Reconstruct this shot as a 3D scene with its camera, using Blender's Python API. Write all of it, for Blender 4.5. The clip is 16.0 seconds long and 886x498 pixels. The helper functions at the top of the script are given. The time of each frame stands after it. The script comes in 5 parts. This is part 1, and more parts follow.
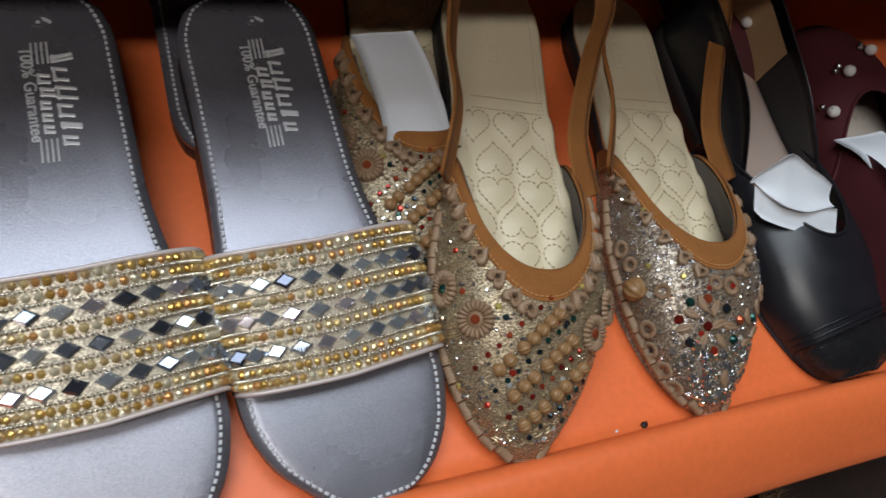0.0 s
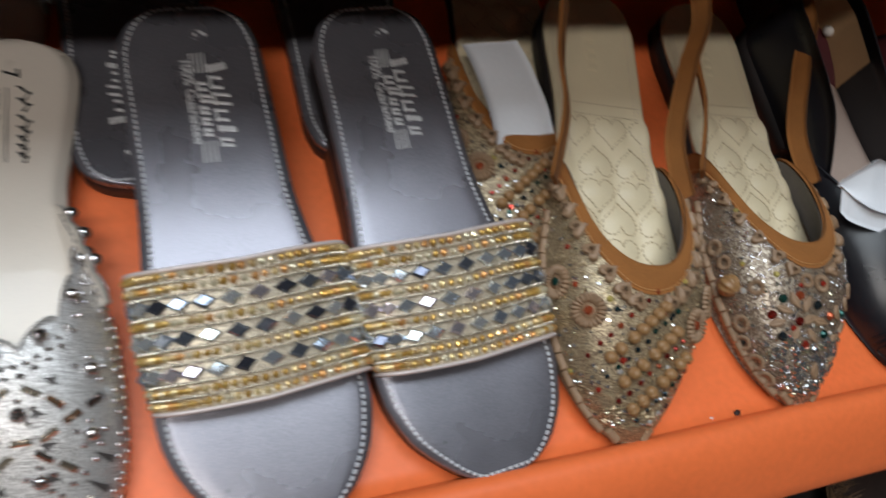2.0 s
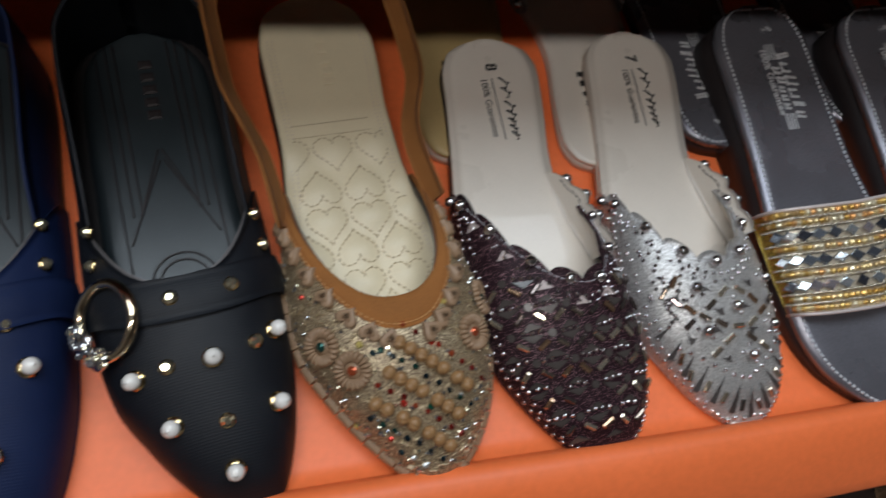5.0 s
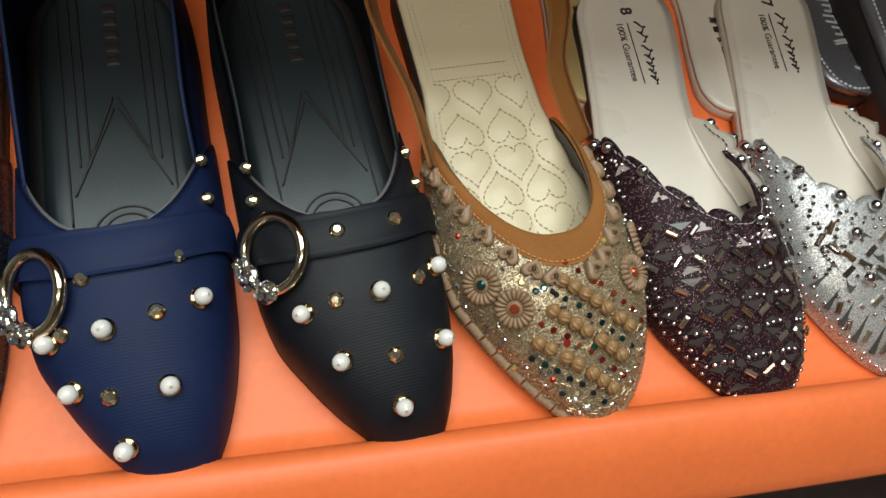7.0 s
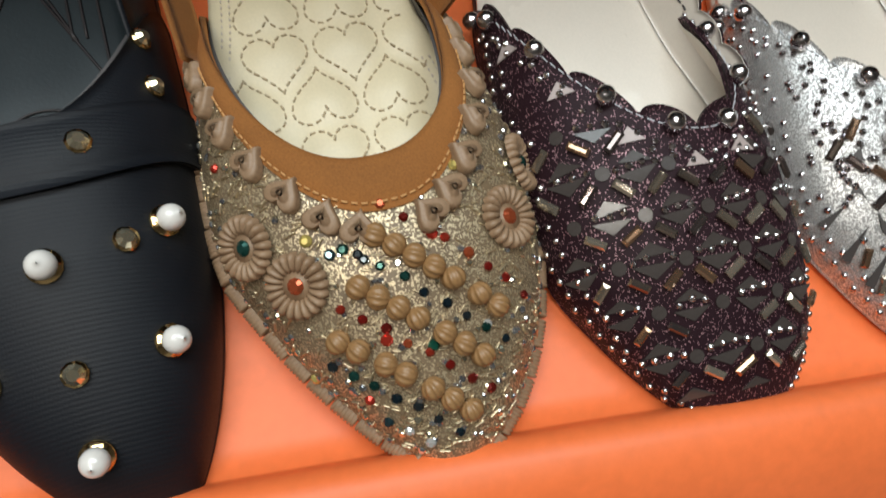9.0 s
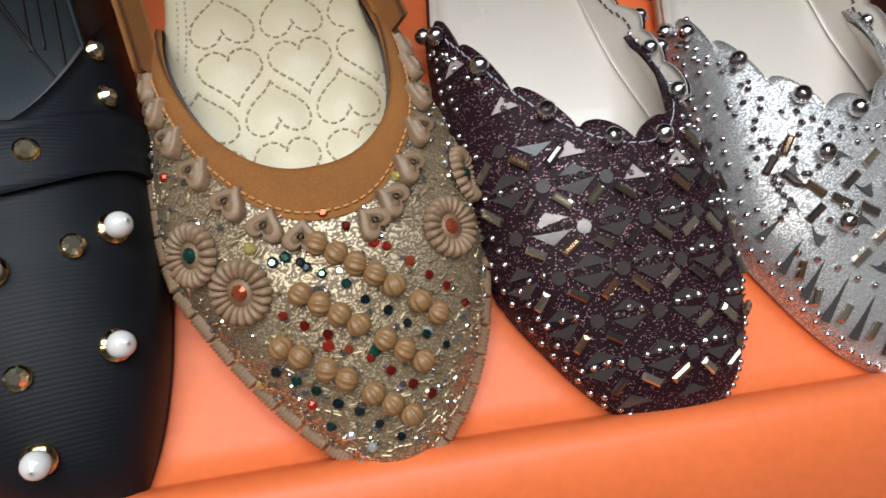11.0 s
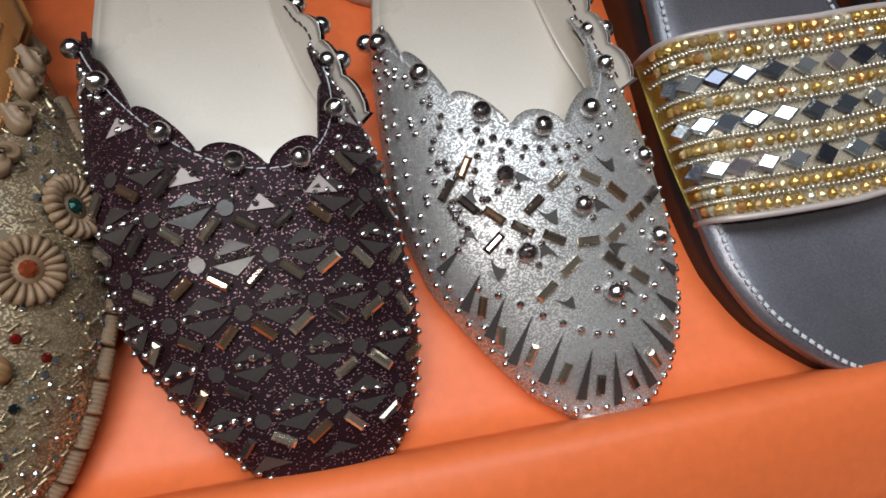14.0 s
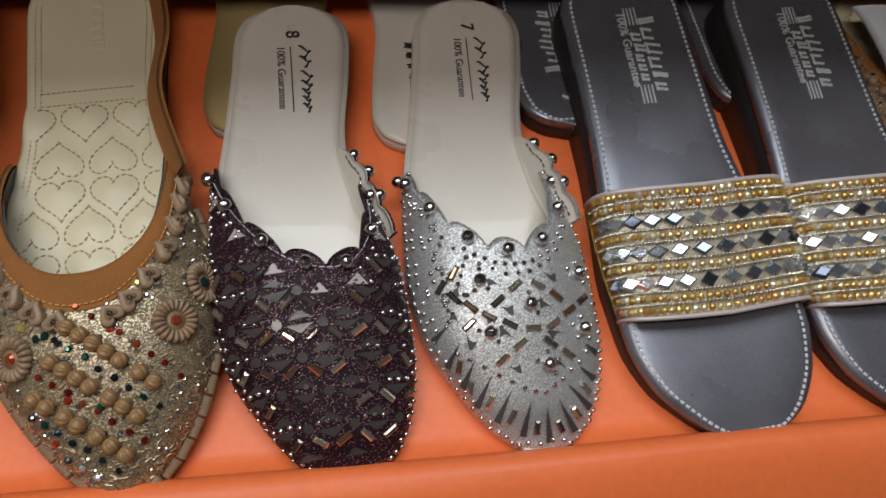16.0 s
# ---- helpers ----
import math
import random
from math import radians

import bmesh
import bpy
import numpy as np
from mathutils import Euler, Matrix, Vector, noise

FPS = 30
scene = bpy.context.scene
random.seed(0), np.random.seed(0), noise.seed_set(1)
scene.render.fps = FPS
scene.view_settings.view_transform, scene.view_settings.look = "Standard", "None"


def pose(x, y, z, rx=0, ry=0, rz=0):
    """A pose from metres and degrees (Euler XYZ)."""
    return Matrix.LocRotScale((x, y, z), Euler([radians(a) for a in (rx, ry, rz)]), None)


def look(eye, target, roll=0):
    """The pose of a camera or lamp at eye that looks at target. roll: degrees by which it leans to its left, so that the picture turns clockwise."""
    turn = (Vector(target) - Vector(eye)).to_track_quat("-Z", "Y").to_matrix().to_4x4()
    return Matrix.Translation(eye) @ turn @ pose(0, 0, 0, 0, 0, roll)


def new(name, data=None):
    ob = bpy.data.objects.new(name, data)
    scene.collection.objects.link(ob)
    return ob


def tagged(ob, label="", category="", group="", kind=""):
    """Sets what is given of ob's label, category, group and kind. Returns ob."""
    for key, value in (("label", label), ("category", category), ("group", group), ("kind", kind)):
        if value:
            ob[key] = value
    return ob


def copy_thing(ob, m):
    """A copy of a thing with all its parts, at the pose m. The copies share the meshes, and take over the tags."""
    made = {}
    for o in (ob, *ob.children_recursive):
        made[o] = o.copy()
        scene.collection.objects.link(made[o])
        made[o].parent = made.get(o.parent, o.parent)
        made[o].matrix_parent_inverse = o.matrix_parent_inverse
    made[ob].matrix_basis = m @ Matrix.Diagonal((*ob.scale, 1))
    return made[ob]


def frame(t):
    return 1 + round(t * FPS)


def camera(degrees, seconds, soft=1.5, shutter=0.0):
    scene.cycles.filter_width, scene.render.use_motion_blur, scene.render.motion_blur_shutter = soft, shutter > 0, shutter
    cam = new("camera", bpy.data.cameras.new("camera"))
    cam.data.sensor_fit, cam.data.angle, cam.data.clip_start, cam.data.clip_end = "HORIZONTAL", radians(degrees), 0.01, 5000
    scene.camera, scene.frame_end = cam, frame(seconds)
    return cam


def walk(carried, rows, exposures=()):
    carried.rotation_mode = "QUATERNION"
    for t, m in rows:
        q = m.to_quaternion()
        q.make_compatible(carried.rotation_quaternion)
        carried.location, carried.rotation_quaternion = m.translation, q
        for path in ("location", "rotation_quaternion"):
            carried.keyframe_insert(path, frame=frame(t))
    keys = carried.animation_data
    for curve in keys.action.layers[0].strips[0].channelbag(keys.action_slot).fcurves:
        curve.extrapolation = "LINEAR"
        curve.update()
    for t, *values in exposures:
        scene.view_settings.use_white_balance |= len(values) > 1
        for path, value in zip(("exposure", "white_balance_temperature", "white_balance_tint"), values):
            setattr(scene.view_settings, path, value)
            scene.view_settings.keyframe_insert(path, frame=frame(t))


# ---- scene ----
cam = camera(63.29, 16.0, 1.5, 0.5)
PATH = [
    (0, (0.0123, -0.1200, 1.0377), (0.3948, 0.5259, 0.3770), 13.39),
    (0.5, (0.0252, -0.1179, 1.0366), (0.4165, 0.5236, 0.3767), 13.46),
    (1, (0.0191, -0.1133, 1.0341), (0.3958, 0.5320, 0.3696), 12.87),
    (1.5, (0.0026, -0.1166, 1.0361), (0.3745, 0.5180, 0.3586), 12.96),
    (2, (-0.0369, -0.1239, 1.0485), (0.3091, 0.5325, 0.3780), 12.31),
    (2.5, (-0.1218, -0.1344, 1.0747), (0.2102, 0.5486, 0.4242), 12.61),
    (3, (-0.2103, -0.1466, 1.0749), (0.1315, 0.5012, 0.3941), 13.29),
    (3.5, (-0.2697, -0.1501, 1.0864), (0.0693, 0.5057, 0.4119), 14.13),
    (4, (-0.2925, -0.1510, 1.0833), (0.0215, 0.5152, 0.4069), 12.69),
    (4.5, (-0.3066, -0.1398, 1.0689), (-0.0161, 0.5353, 0.3908), 11.19),
    (5, (-0.3338, -0.1290, 1.0607), (-0.0695, 0.5386, 0.3647), 10.04),
    (5.2, (-0.3472, -0.1281, 1.0559), (-0.0965, 0.5372, 0.3527), 9.71),
    (7.3, (-0.3868, -0.1275, 1.0280), (-0.1787, 0.5443, 0.3171), 7.23),
    (7.5, (-0.3839, -0.1246, 1.0237), (-0.1936, 0.5525, 0.3129), 7.30),
    (8, (-0.3623, -0.0976, 1.0009), (-0.2039, 0.5733, 0.2765), 5.09),
    (8.5, (-0.3133, -0.0764, 0.9610), (-0.1494, 0.5754, 0.2206), 4.03),
    (9, (-0.2849, -0.0642, 0.9475), (-0.1314, 0.5681, 0.1881), 2.09),
    (9.2, (-0.2861, -0.0650, 0.9451), (-0.1109, 0.5549, 0.1803), 3.76),
    (11.3, (-0.2678, -0.0729, 0.9520), (-0.0924, 0.5765, 0.2120), 3.53),
    (11.5, (-0.2612, -0.0748, 0.9523), (-0.0754, 0.5775, 0.2174), 4.23),
    (12, (-0.2383, -0.0797, 0.9520), (-0.0318, 0.5708, 0.2212), 4.91),
    (12.5, (-0.2037, -0.0742, 0.9469), (0.0162, 0.5701, 0.2145), 6.59),
    (13, (-0.1888, -0.0717, 0.9459), (0.0327, 0.5730, 0.2143), 6.07),
    (13.5, (-0.1826, -0.0719, 0.9436), (0.0373, 0.5692, 0.2084), 5.66),
    (14, (-0.1793, -0.0703, 0.9419), (0.0350, 0.5724, 0.2064), 5.10),
    (14.5, (-0.1641, -0.0778, 0.9569), (0.0189, 0.5949, 0.2400), 5.11),
    (15, (-0.1771, -0.0978, 0.9814), (-0.0223, 0.6000, 0.2820), 3.70),
    (15.5, (-0.1831, -0.1277, 1.0083), (-0.0349, 0.5856, 0.3232), 4.10),
    (16, (-0.1805, -0.1391, 1.0181), (-0.0171, 0.5896, 0.3530), 4.96),
]
walk(cam, [(t, look(eye, target, roll)) for t, eye, target, roll in PATH], [(0, -0.32, 6450, 10), (2, -0.27, 6500, 10), (3.5, -0.46, 6500, 10), (5, -0.54, 6350, 10), (7.5, 0.07, 6950, 1), (8, 0.07, 6850, 0), (9, -0.05, 6700, 6), (11.5, 0.10, 6350, 10), (12.5, 0.20, 6350, 9), (13.5, -0.14, 6500, 10), (14, -0.24, 6500, 10), (15, -0.46, 6550, 10), (16, -0.49, 6600, 10)])


# ---- world and light ----
world = bpy.data.worlds.new("world")
scene.world = world
world.use_nodes = True
world.node_tree.nodes["Background"].inputs[0].default_value = (0.80, 0.88, 1.0, 1)
world.node_tree.nodes["Background"].inputs[1].default_value = 0.02


def ceiling_lamp(x, y, sx, sy, power, colour=(0.93, 0.96, 1.0)):
    data = bpy.data.lights.new("ceiling_lamp", "AREA")
    data.shape, data.size, data.size_y, data.energy, data.color = "RECTANGLE", sx, sy, power, colour
    ob = new("ceiling_lamp", data)
    ob.matrix_world = pose(x, y, 2.66)
    return ob


ceiling_lamp(-0.3, -0.26, 2.0, 0.80, 37, (0.83, 0.93, 1.0))
ceiling_lamp(-0.9, -1.25, 1.6, 0.12, 31, (1.0, 0.95, 0.90))


# ---- materials ----
def tree(name):
    m = bpy.data.materials.new(name)
    m.use_nodes = True
    n = m.node_tree.nodes
    return m, n, m.node_tree.links, n["Principled BSDF"]


def material(name, base, rough=0.5, metal=0.0, vary=0.15, grain=900.0, bump=0.15, patch=35.0, spec=0.5, coat=0.0, sheen=0.0, depth=0.0004, rough_vary=0.12, ribs=0.0):
    """Base colour varied at two scales, uneven gloss and a fine relief, at real size."""
    m, n, k, p = tree(name)
    co = n.new("ShaderNodeTexCoord")
    fine, broad = n.new("ShaderNodeTexNoise"), n.new("ShaderNodeTexNoise")
    fine.inputs["Scale"].default_value, fine.inputs["Detail"].default_value = grain, 3
    broad.inputs["Scale"].default_value, broad.inputs["Detail"].default_value = patch, 4
    for t in (fine, broad):
        k.new(co.outputs["Object"], t.inputs["Vector"])
    add = n.new("ShaderNodeMath")
    add.operation = "ADD"
    k.new(fine.outputs["Fac"], add.inputs[0])
    k.new(broad.outputs["Fac"], add.inputs[1])
    ramp = n.new("ShaderNodeMapRange")
    ramp.inputs["From Min"].default_value, ramp.inputs["From Max"].default_value = 0.6, 1.4
    k.new(add.outputs[0], ramp.inputs["Value"])
    mix = n.new("ShaderNodeMix")
    mix.data_type = "RGBA"
    mix.inputs["A"].default_value = (*[c * (1 - vary) for c in base], 1)
    mix.inputs["B"].default_value = (*[min(1, c * (1 + vary)) for c in base], 1)
    k.new(ramp.outputs[0], mix.inputs["Factor"])
    k.new(mix.outputs["Result"], p.inputs["Base Color"])
    gloss = n.new("ShaderNodeMapRange")
    gloss.inputs["To Min"].default_value, gloss.inputs["To Max"].default_value = max(0.03, rough - rough_vary), min(1, rough + rough_vary)
    k.new(broad.outputs["Fac"], gloss.inputs["Value"])
    k.new(gloss.outputs[0], p.inputs["Roughness"])
    p.inputs["Metallic"].default_value, p.inputs["Specular IOR Level"].default_value = metal, spec
    p.inputs["Coat Weight"].default_value, p.inputs["Sheen Weight"].default_value = coat, sheen
    if bump:
        b = n.new("ShaderNodeBump")
        b.inputs["Strength"].default_value, b.inputs["Distance"].default_value = bump, depth
        k.new(fine.outputs["Fac"], b.inputs["Height"])
        k.new(b.outputs[0], p.inputs["Normal"])
        if ribs:
            wave, b2 = n.new("ShaderNodeTexWave"), n.new("ShaderNodeBump")
            wave.bands_direction, wave.inputs["Scale"].default_value, wave.inputs["Distortion"].default_value = "Y", ribs, 0.4
            b2.inputs["Strength"].default_value, b2.inputs["Distance"].default_value = 0.13, 0.0003
            k.new(co.outputs["Object"], wave.inputs["Vector"])
            k.new(wave.outputs["Fac"], b2.inputs["Height"])
            k.new(b.outputs[0], b2.inputs["Normal"])
            k.new(b2.outputs[0], p.inputs["Normal"])
    return m


def glitter(name, base, spark, scale=1400.0, rough=0.3, tilt=0.7, amount=0.35, metal=0.6):
    """A ground colour set with tiny bright flakes, each tilted its own way."""
    m, n, k, p = tree(name)
    co, cell = n.new("ShaderNodeTexCoord"), n.new("ShaderNodeTexVoronoi")
    cell.inputs["Scale"].default_value = scale
    k.new(co.outputs["Object"], cell.inputs["Vector"])
    sep = n.new("ShaderNodeSeparateColor")
    k.new(cell.outputs["Color"], sep.inputs[0])
    pick = n.new("ShaderNodeMath")
    pick.operation, pick.inputs[1].default_value = "LESS_THAN", amount
    k.new(sep.outputs[0], pick.inputs[0])
    mix = n.new("ShaderNodeMix")
    mix.data_type = "RGBA"
    mix.inputs["A"].default_value, mix.inputs["B"].default_value = (*base, 1), (*spark, 1)
    k.new(pick.outputs[0], mix.inputs["Factor"])
    k.new(mix.outputs["Result"], p.inputs["Base Color"])
    p.inputs["Roughness"].default_value = rough
    shine = n.new("ShaderNodeMath")
    shine.operation, shine.inputs[1].default_value = "MULTIPLY", metal
    k.new(pick.outputs[0], shine.inputs[0])
    k.new(shine.outputs[0], p.inputs["Metallic"])
    b = n.new("ShaderNodeBump")
    b.inputs["Strength"].default_value, b.inputs["Distance"].default_value = tilt, 0.0006
    k.new(sep.outputs[1], b.inputs["Height"])
    k.new(b.outputs[0], p.inputs["Normal"])
    return m


def stone(name, colours, rough=0.06, metal=0.75, island=True):
    """Small cut stones that differ in colour from piece to piece."""
    m, n, k, p = tree(name)
    ramp = n.new("ShaderNodeValToRGB")
    ramp.color_ramp.interpolation = "CONSTANT"
    while len(ramp.color_ramp.elements) < len(colours):
        ramp.color_ramp.elements.new(0.5)
    for i, (e, c) in enumerate(zip(ramp.color_ramp.elements, colours)):
        e.position, e.color = i / len(colours), (*c, 1)
    if island:
        k.new(n.new("ShaderNodeNewGeometry").outputs["Random Per Island"], ramp.inputs[0])
    else:
        k.new(n.new("ShaderNodeObjectInfo").outputs["Random"], ramp.inputs[0])
    k.new(ramp.outputs[0], p.inputs["Base Color"])
    p.inputs["Roughness"].default_value, p.inputs["Metallic"].default_value = rough, metal
    return m


ORANGE = material("orange_sheet", (0.90, 0.190, 0.056), 0.44, vary=0.08, grain=260, bump=0.12, patch=14, depth=0.0005, spec=0.42)
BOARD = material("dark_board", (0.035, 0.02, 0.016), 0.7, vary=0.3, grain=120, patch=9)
PLASTER = material("plaster", (0.15, 0.135, 0.12), 0.85, vary=0.06, grain=180, patch=3)
FLOORING = material("flooring", (0.30, 0.27, 0.24), 0.4, vary=0.2, grain=60, patch=4)
PEWTER = material("pewter_leather", (0.235, 0.230, 0.262), 0.29, 0.62, vary=0.3, grain=1300, bump=0.2, patch=17, depth=0.0004, rough_vary=0.2)
PEWTER_SIDE = material("dark_edge", (0.022, 0.017, 0.018), 0.5, vary=0.25, grain=900, bump=0.1)
STITCH_GREY = material("grey_thread", (0.62, 0.64, 0.68), 0.5, vary=0.1, bump=0)
PRINT_WHITE = material("silver_print", (0.72, 0.73, 0.75), 0.4, 0.3, vary=0.15, grain=700, bump=0)
PRINT_BLACK = material("black_print", (0.02, 0.02, 0.02), 0.5, vary=0.3, bump=0)
CREAM = material("cream_leather", (0.72, 0.62, 0.425), 0.42, vary=0.06, grain=1300, bump=0.12, patch=30)
BEIGE = material("beige_lining", (0.72, 0.65, 0.57), 0.30, vary=0.05, grain=1200, bump=0.05, patch=30, depth=0.0002, coat=0.35)
BEIGE_EDGE = material("beige_edge", (0.60, 0.50, 0.42), 0.5, vary=0.1, bump=0.05)
SEAM = material("brown_thread", (0.46, 0.36, 0.23), 0.7, vary=0.15, bump=0)
SUEDE = material("tan_suede", (0.285, 0.112, 0.030), 0.85, vary=0.25, grain=1800, bump=0.35, patch=50, sheen=0.03, depth=0.0005, spec=0.25)
SUEDE_THREAD = material("tan_thread", (0.52, 0.26, 0.09), 0.6, vary=0.15, bump=0)
LINING_DARK = material("grey_lining", (0.12, 0.11, 0.11), 0.6, vary=0.15)
GOLD_CLOTH = glitter("gold_thread_cloth", (0.20, 0.138, 0.080), (0.68, 0.56, 0.37), 2300, 0.42, 1.0, 0.34, 0.75)
SILVER_CLOTH = glitter("silver_thread_cloth", (0.175, 0.12, 0.08), (0.52, 0.44, 0.34), 1300, 0.42, 1.0, 0.34, 0.8)
PLUM = glitter("plum_glitter", (0.020, 0.0060, 0.0100), (0.50, 0.30, 0.33), 3000, 0.55, 0.6, 0.07, 0.8)
PLUM.node_tree.nodes["Principled BSDF"].inputs["Specular IOR Level"].default_value = 0.22
SILVER = glitter("silver_glitter", (0.33, 0.315, 0.305), (0.80, 0.79, 0.78), 2600, 0.42, 0.9, 0.45, 0.85)
STEEL = material("steel_bead", (0.74, 0.71, 0.72), 0.21, 1.0, vary=0.05, bump=0, rough_vary=0.04)
GOLD = material("gold_metal", (0.80, 0.60, 0.30), 0.16, 1.0, vary=0.06, bump=0, rough_vary=0.06)
PALE_GOLD = material("pale_gold_metal", (0.86, 0.72, 0.52), 0.12, 1.0, vary=0.05, bump=0, rough_vary=0.05)
THREAD = material("gold_thread", (0.66, 0.54, 0.36), 0.32, 0.85, vary=0.2, bump=0)
PEARL = material("pearl", (0.80, 0.77, 0.73), 0.16, vary=0.05, bump=0, coat=0.7)
WOOD_BEAD = material("wooden_bead", (0.31, 0.17, 0.07), 0.40, vary=0.2, grain=900, bump=0.1)
TAUPE_BEAD = material("taupe_bead", (0.30, 0.190, 0.112), 0.48, vary=0.18, grain=1200, bump=0.1)
NAVY = material("navy_satin", (0.0048, 0.0130, 0.054), 0.6, vary=0.2, grain=2200, bump=0.25, spec=0.28, ribs=270)
BLACK_CLOTH = material("black_satin", (0.0047, 0.0062, 0.0100), 0.56, vary=0.25, grain=2200, bump=0.25, spec=0.34, ribs=270)
BLACK_LEATHER = material("black_leather", (0.013, 0.013, 0.017), 0.33, vary=0.2, grain=1500, bump=0.18, patch=60)
GREY_INSOLE = material("grey_insole", (0.021, 0.028, 0.032), 0.34, vary=0.15, grain=900, bump=0.15, patch=40)
MAROON = material("maroon_suede", (0.075, 0.008, 0.012), 0.75, vary=0.2, grain=1900, bump=0.25)
PAPER = material("white_paper", (0.80, 0.83, 0.88), 0.55, vary=0.03, grain=400, bump=0.1, patch=30)
TAN_LINING = material("tan_lining", (0.50, 0.31, 0.16), 0.6, vary=0.1)
RUBBER = material("dark_sole", (0.02, 0.016, 0.016), 0.6, vary=0.2)
FUR = material("brown_fur", (0.20, 0.12, 0.065), 0.7, vary=0.4, bump=0)
MIRROR_STONE = stone("mirror_stone", [(0.12, 0.13, 0.17), (0.78, 0.84, 0.90), (0.60, 0.66, 0.73), (0.24, 0.27, 0.33), (0.85, 0.88, 0.90), (0.40, 0.46, 0.55), (0.72, 0.66, 0.72), (0.80, 0.85, 0.88)], 0.06, 0.82, island=False)
GOLD_STONE = stone("gold_stone", [(0.75, 0.50, 0.16), (0.88, 0.70, 0.36), (0.60, 0.36, 0.09), (0.78, 0.40, 0.14), (0.88, 0.80, 0.58), (0.70, 0.50, 0.24)], 0.2, 0.65)
COLOUR_STONE = stone("coloured_stone", [(0.55, 0.05, 0.03), (0.02, 0.14, 0.09), (0.75, 0.62, 0.20), (0.03, 0.06, 0.07), (0.60, 0.10, 0.04), (0.75, 0.75, 0.72)], 0.08, 0.6)
RED_STONE = stone("red_stone", [(0.42, 0.045, 0.025), (0.28, 0.02, 0.015), (0.48, 0.10, 0.04), (0.20, 0.02, 0.015)], 0.08, 0.6)
GREEN_STONE = stone("green_stone", [(0.012, 0.055, 0.045), (0.015, 0.03, 0.04), (0.02, 0.08, 0.065), (0.03, 0.04, 0.045)], 0.08, 0.6)
CLEAR_STONE = stone("clear_stone", [(0.75, 0.75, 0.75), (0.62, 0.60, 0.56), (0.80, 0.72, 0.52), (0.50, 0.50, 0.52)], 0.07, 0.9)
SMOKE_STONE = stone("smoke_baguette", [(0.50, 0.41, 0.32), (0.30, 0.24, 0.20), (0.75, 0.65, 0.52), (0.20, 0.16, 0.15), (0.45, 0.28, 0.18), (0.60, 0.52, 0.42)], 0.09, 0.85, island=False)

# ---- shape helpers ----
SHELF = pose(0, 0, 0.75, 21, 0, 0)


def smooth_curve(keys):
    """A function through (x, y) keys, by monotone cubic pieces."""
    xs, ys = np.array([k[0] for k in keys], float), np.array([k[1] for k in keys], float)
    d = np.diff(ys) / np.diff(xs)
    m = np.r_[d[0], np.where(d[:-1] * d[1:] > 0, 2 * d[:-1] * d[1:] / (d[:-1] + d[1:] + 1e-12 * np.sign(d[:-1] + d[1:] + 1e-30)), 0), d[-1]]

    def f(x):
        x = np.clip(x, xs[0], xs[-1])
        i = np.clip(np.searchsorted(xs, x) - 1, 0, len(xs) - 2)
        h = xs[i + 1] - xs[i]
        t = (x - xs[i]) / h
        return ys[i] * (1 + 2 * t) * (1 - t) ** 2 + ys[i + 1] * t * t * (3 - 2 * t) + h * t * (1 - t) * (m[i] * (1 - t) - m[i + 1] * t)

    return f


def thing(name, u, v, rot=0.0, w=0.0, label="", category="", group="", tilt=0.0):
    ob = new(name)
    ob.empty_display_size = 0.03
    ob.matrix_world = SHELF @ pose(u, v, w, 0, 0, rot) @ pose(0, 0, 0, tilt)
    return tagged(ob, label, category, group)


def part(name, verts, faces, mat, parent, label="", smooth=True, local=None, kind=""):
    """One mesh object under a thing or a part, in the parent's own coordinates."""
    me = bpy.data.meshes.new(name)
    me.from_pydata([tuple(map(float, v)) for v in verts], [], faces)
    me.materials.append(mat)
    if smooth:
        me.shade_smooth()
    me.update()
    ob = new(name, me)
    ob.parent = parent
    if local is not None:
        ob.matrix_basis = local
    return tagged(ob, label, kind=kind)


def piece(name, me, parent, local):
    """A repeat that shares its mesh."""
    ob = new(name, me)
    ob.parent, ob.matrix_basis = parent, local
    return ob


def grid(rows, closed=False):
    """Vertices and faces of a sheet from rows of points."""
    n, m = len(rows), len(rows[0])
    verts = [p for r in rows for p in r]
    faces = [(i * m + j, i * m + (j + 1) % m, (i + 1) * m + (j + 1) % m, (i + 1) * m + j) for i in range(n - 1) for j in range(m if closed else m - 1)]
    return verts, faces


def shell(rows, thick):
    """A sheet with thickness: the rows are its outer face, and the inner face lies behind it."""
    p = np.array(rows, float)
    n = np.cross(np.gradient(p, axis=1), np.gradient(p, axis=0))
    n /= np.maximum(np.linalg.norm(n, axis=2, keepdims=True), 1e-12)
    verts, faces = grid(p)
    a, b = p.shape[:2]
    q = (p - n * thick).reshape(-1, 3)
    off = a * b
    verts = list(verts) + list(q)
    faces = faces + [tuple(off + i for i in reversed(f)) for f in faces]
    rim = [i * b for i in range(a)] + [(a - 1) * b + j for j in range(1, b)] + [i * b + b - 1 for i in range(a - 2, -1, -1)] + [j for j in range(b - 2, 0, -1)]
    for i, j in zip(rim, rim[1:] + rim[:1]):
        faces.append((j, i, off + i, off + j))
    return verts, faces


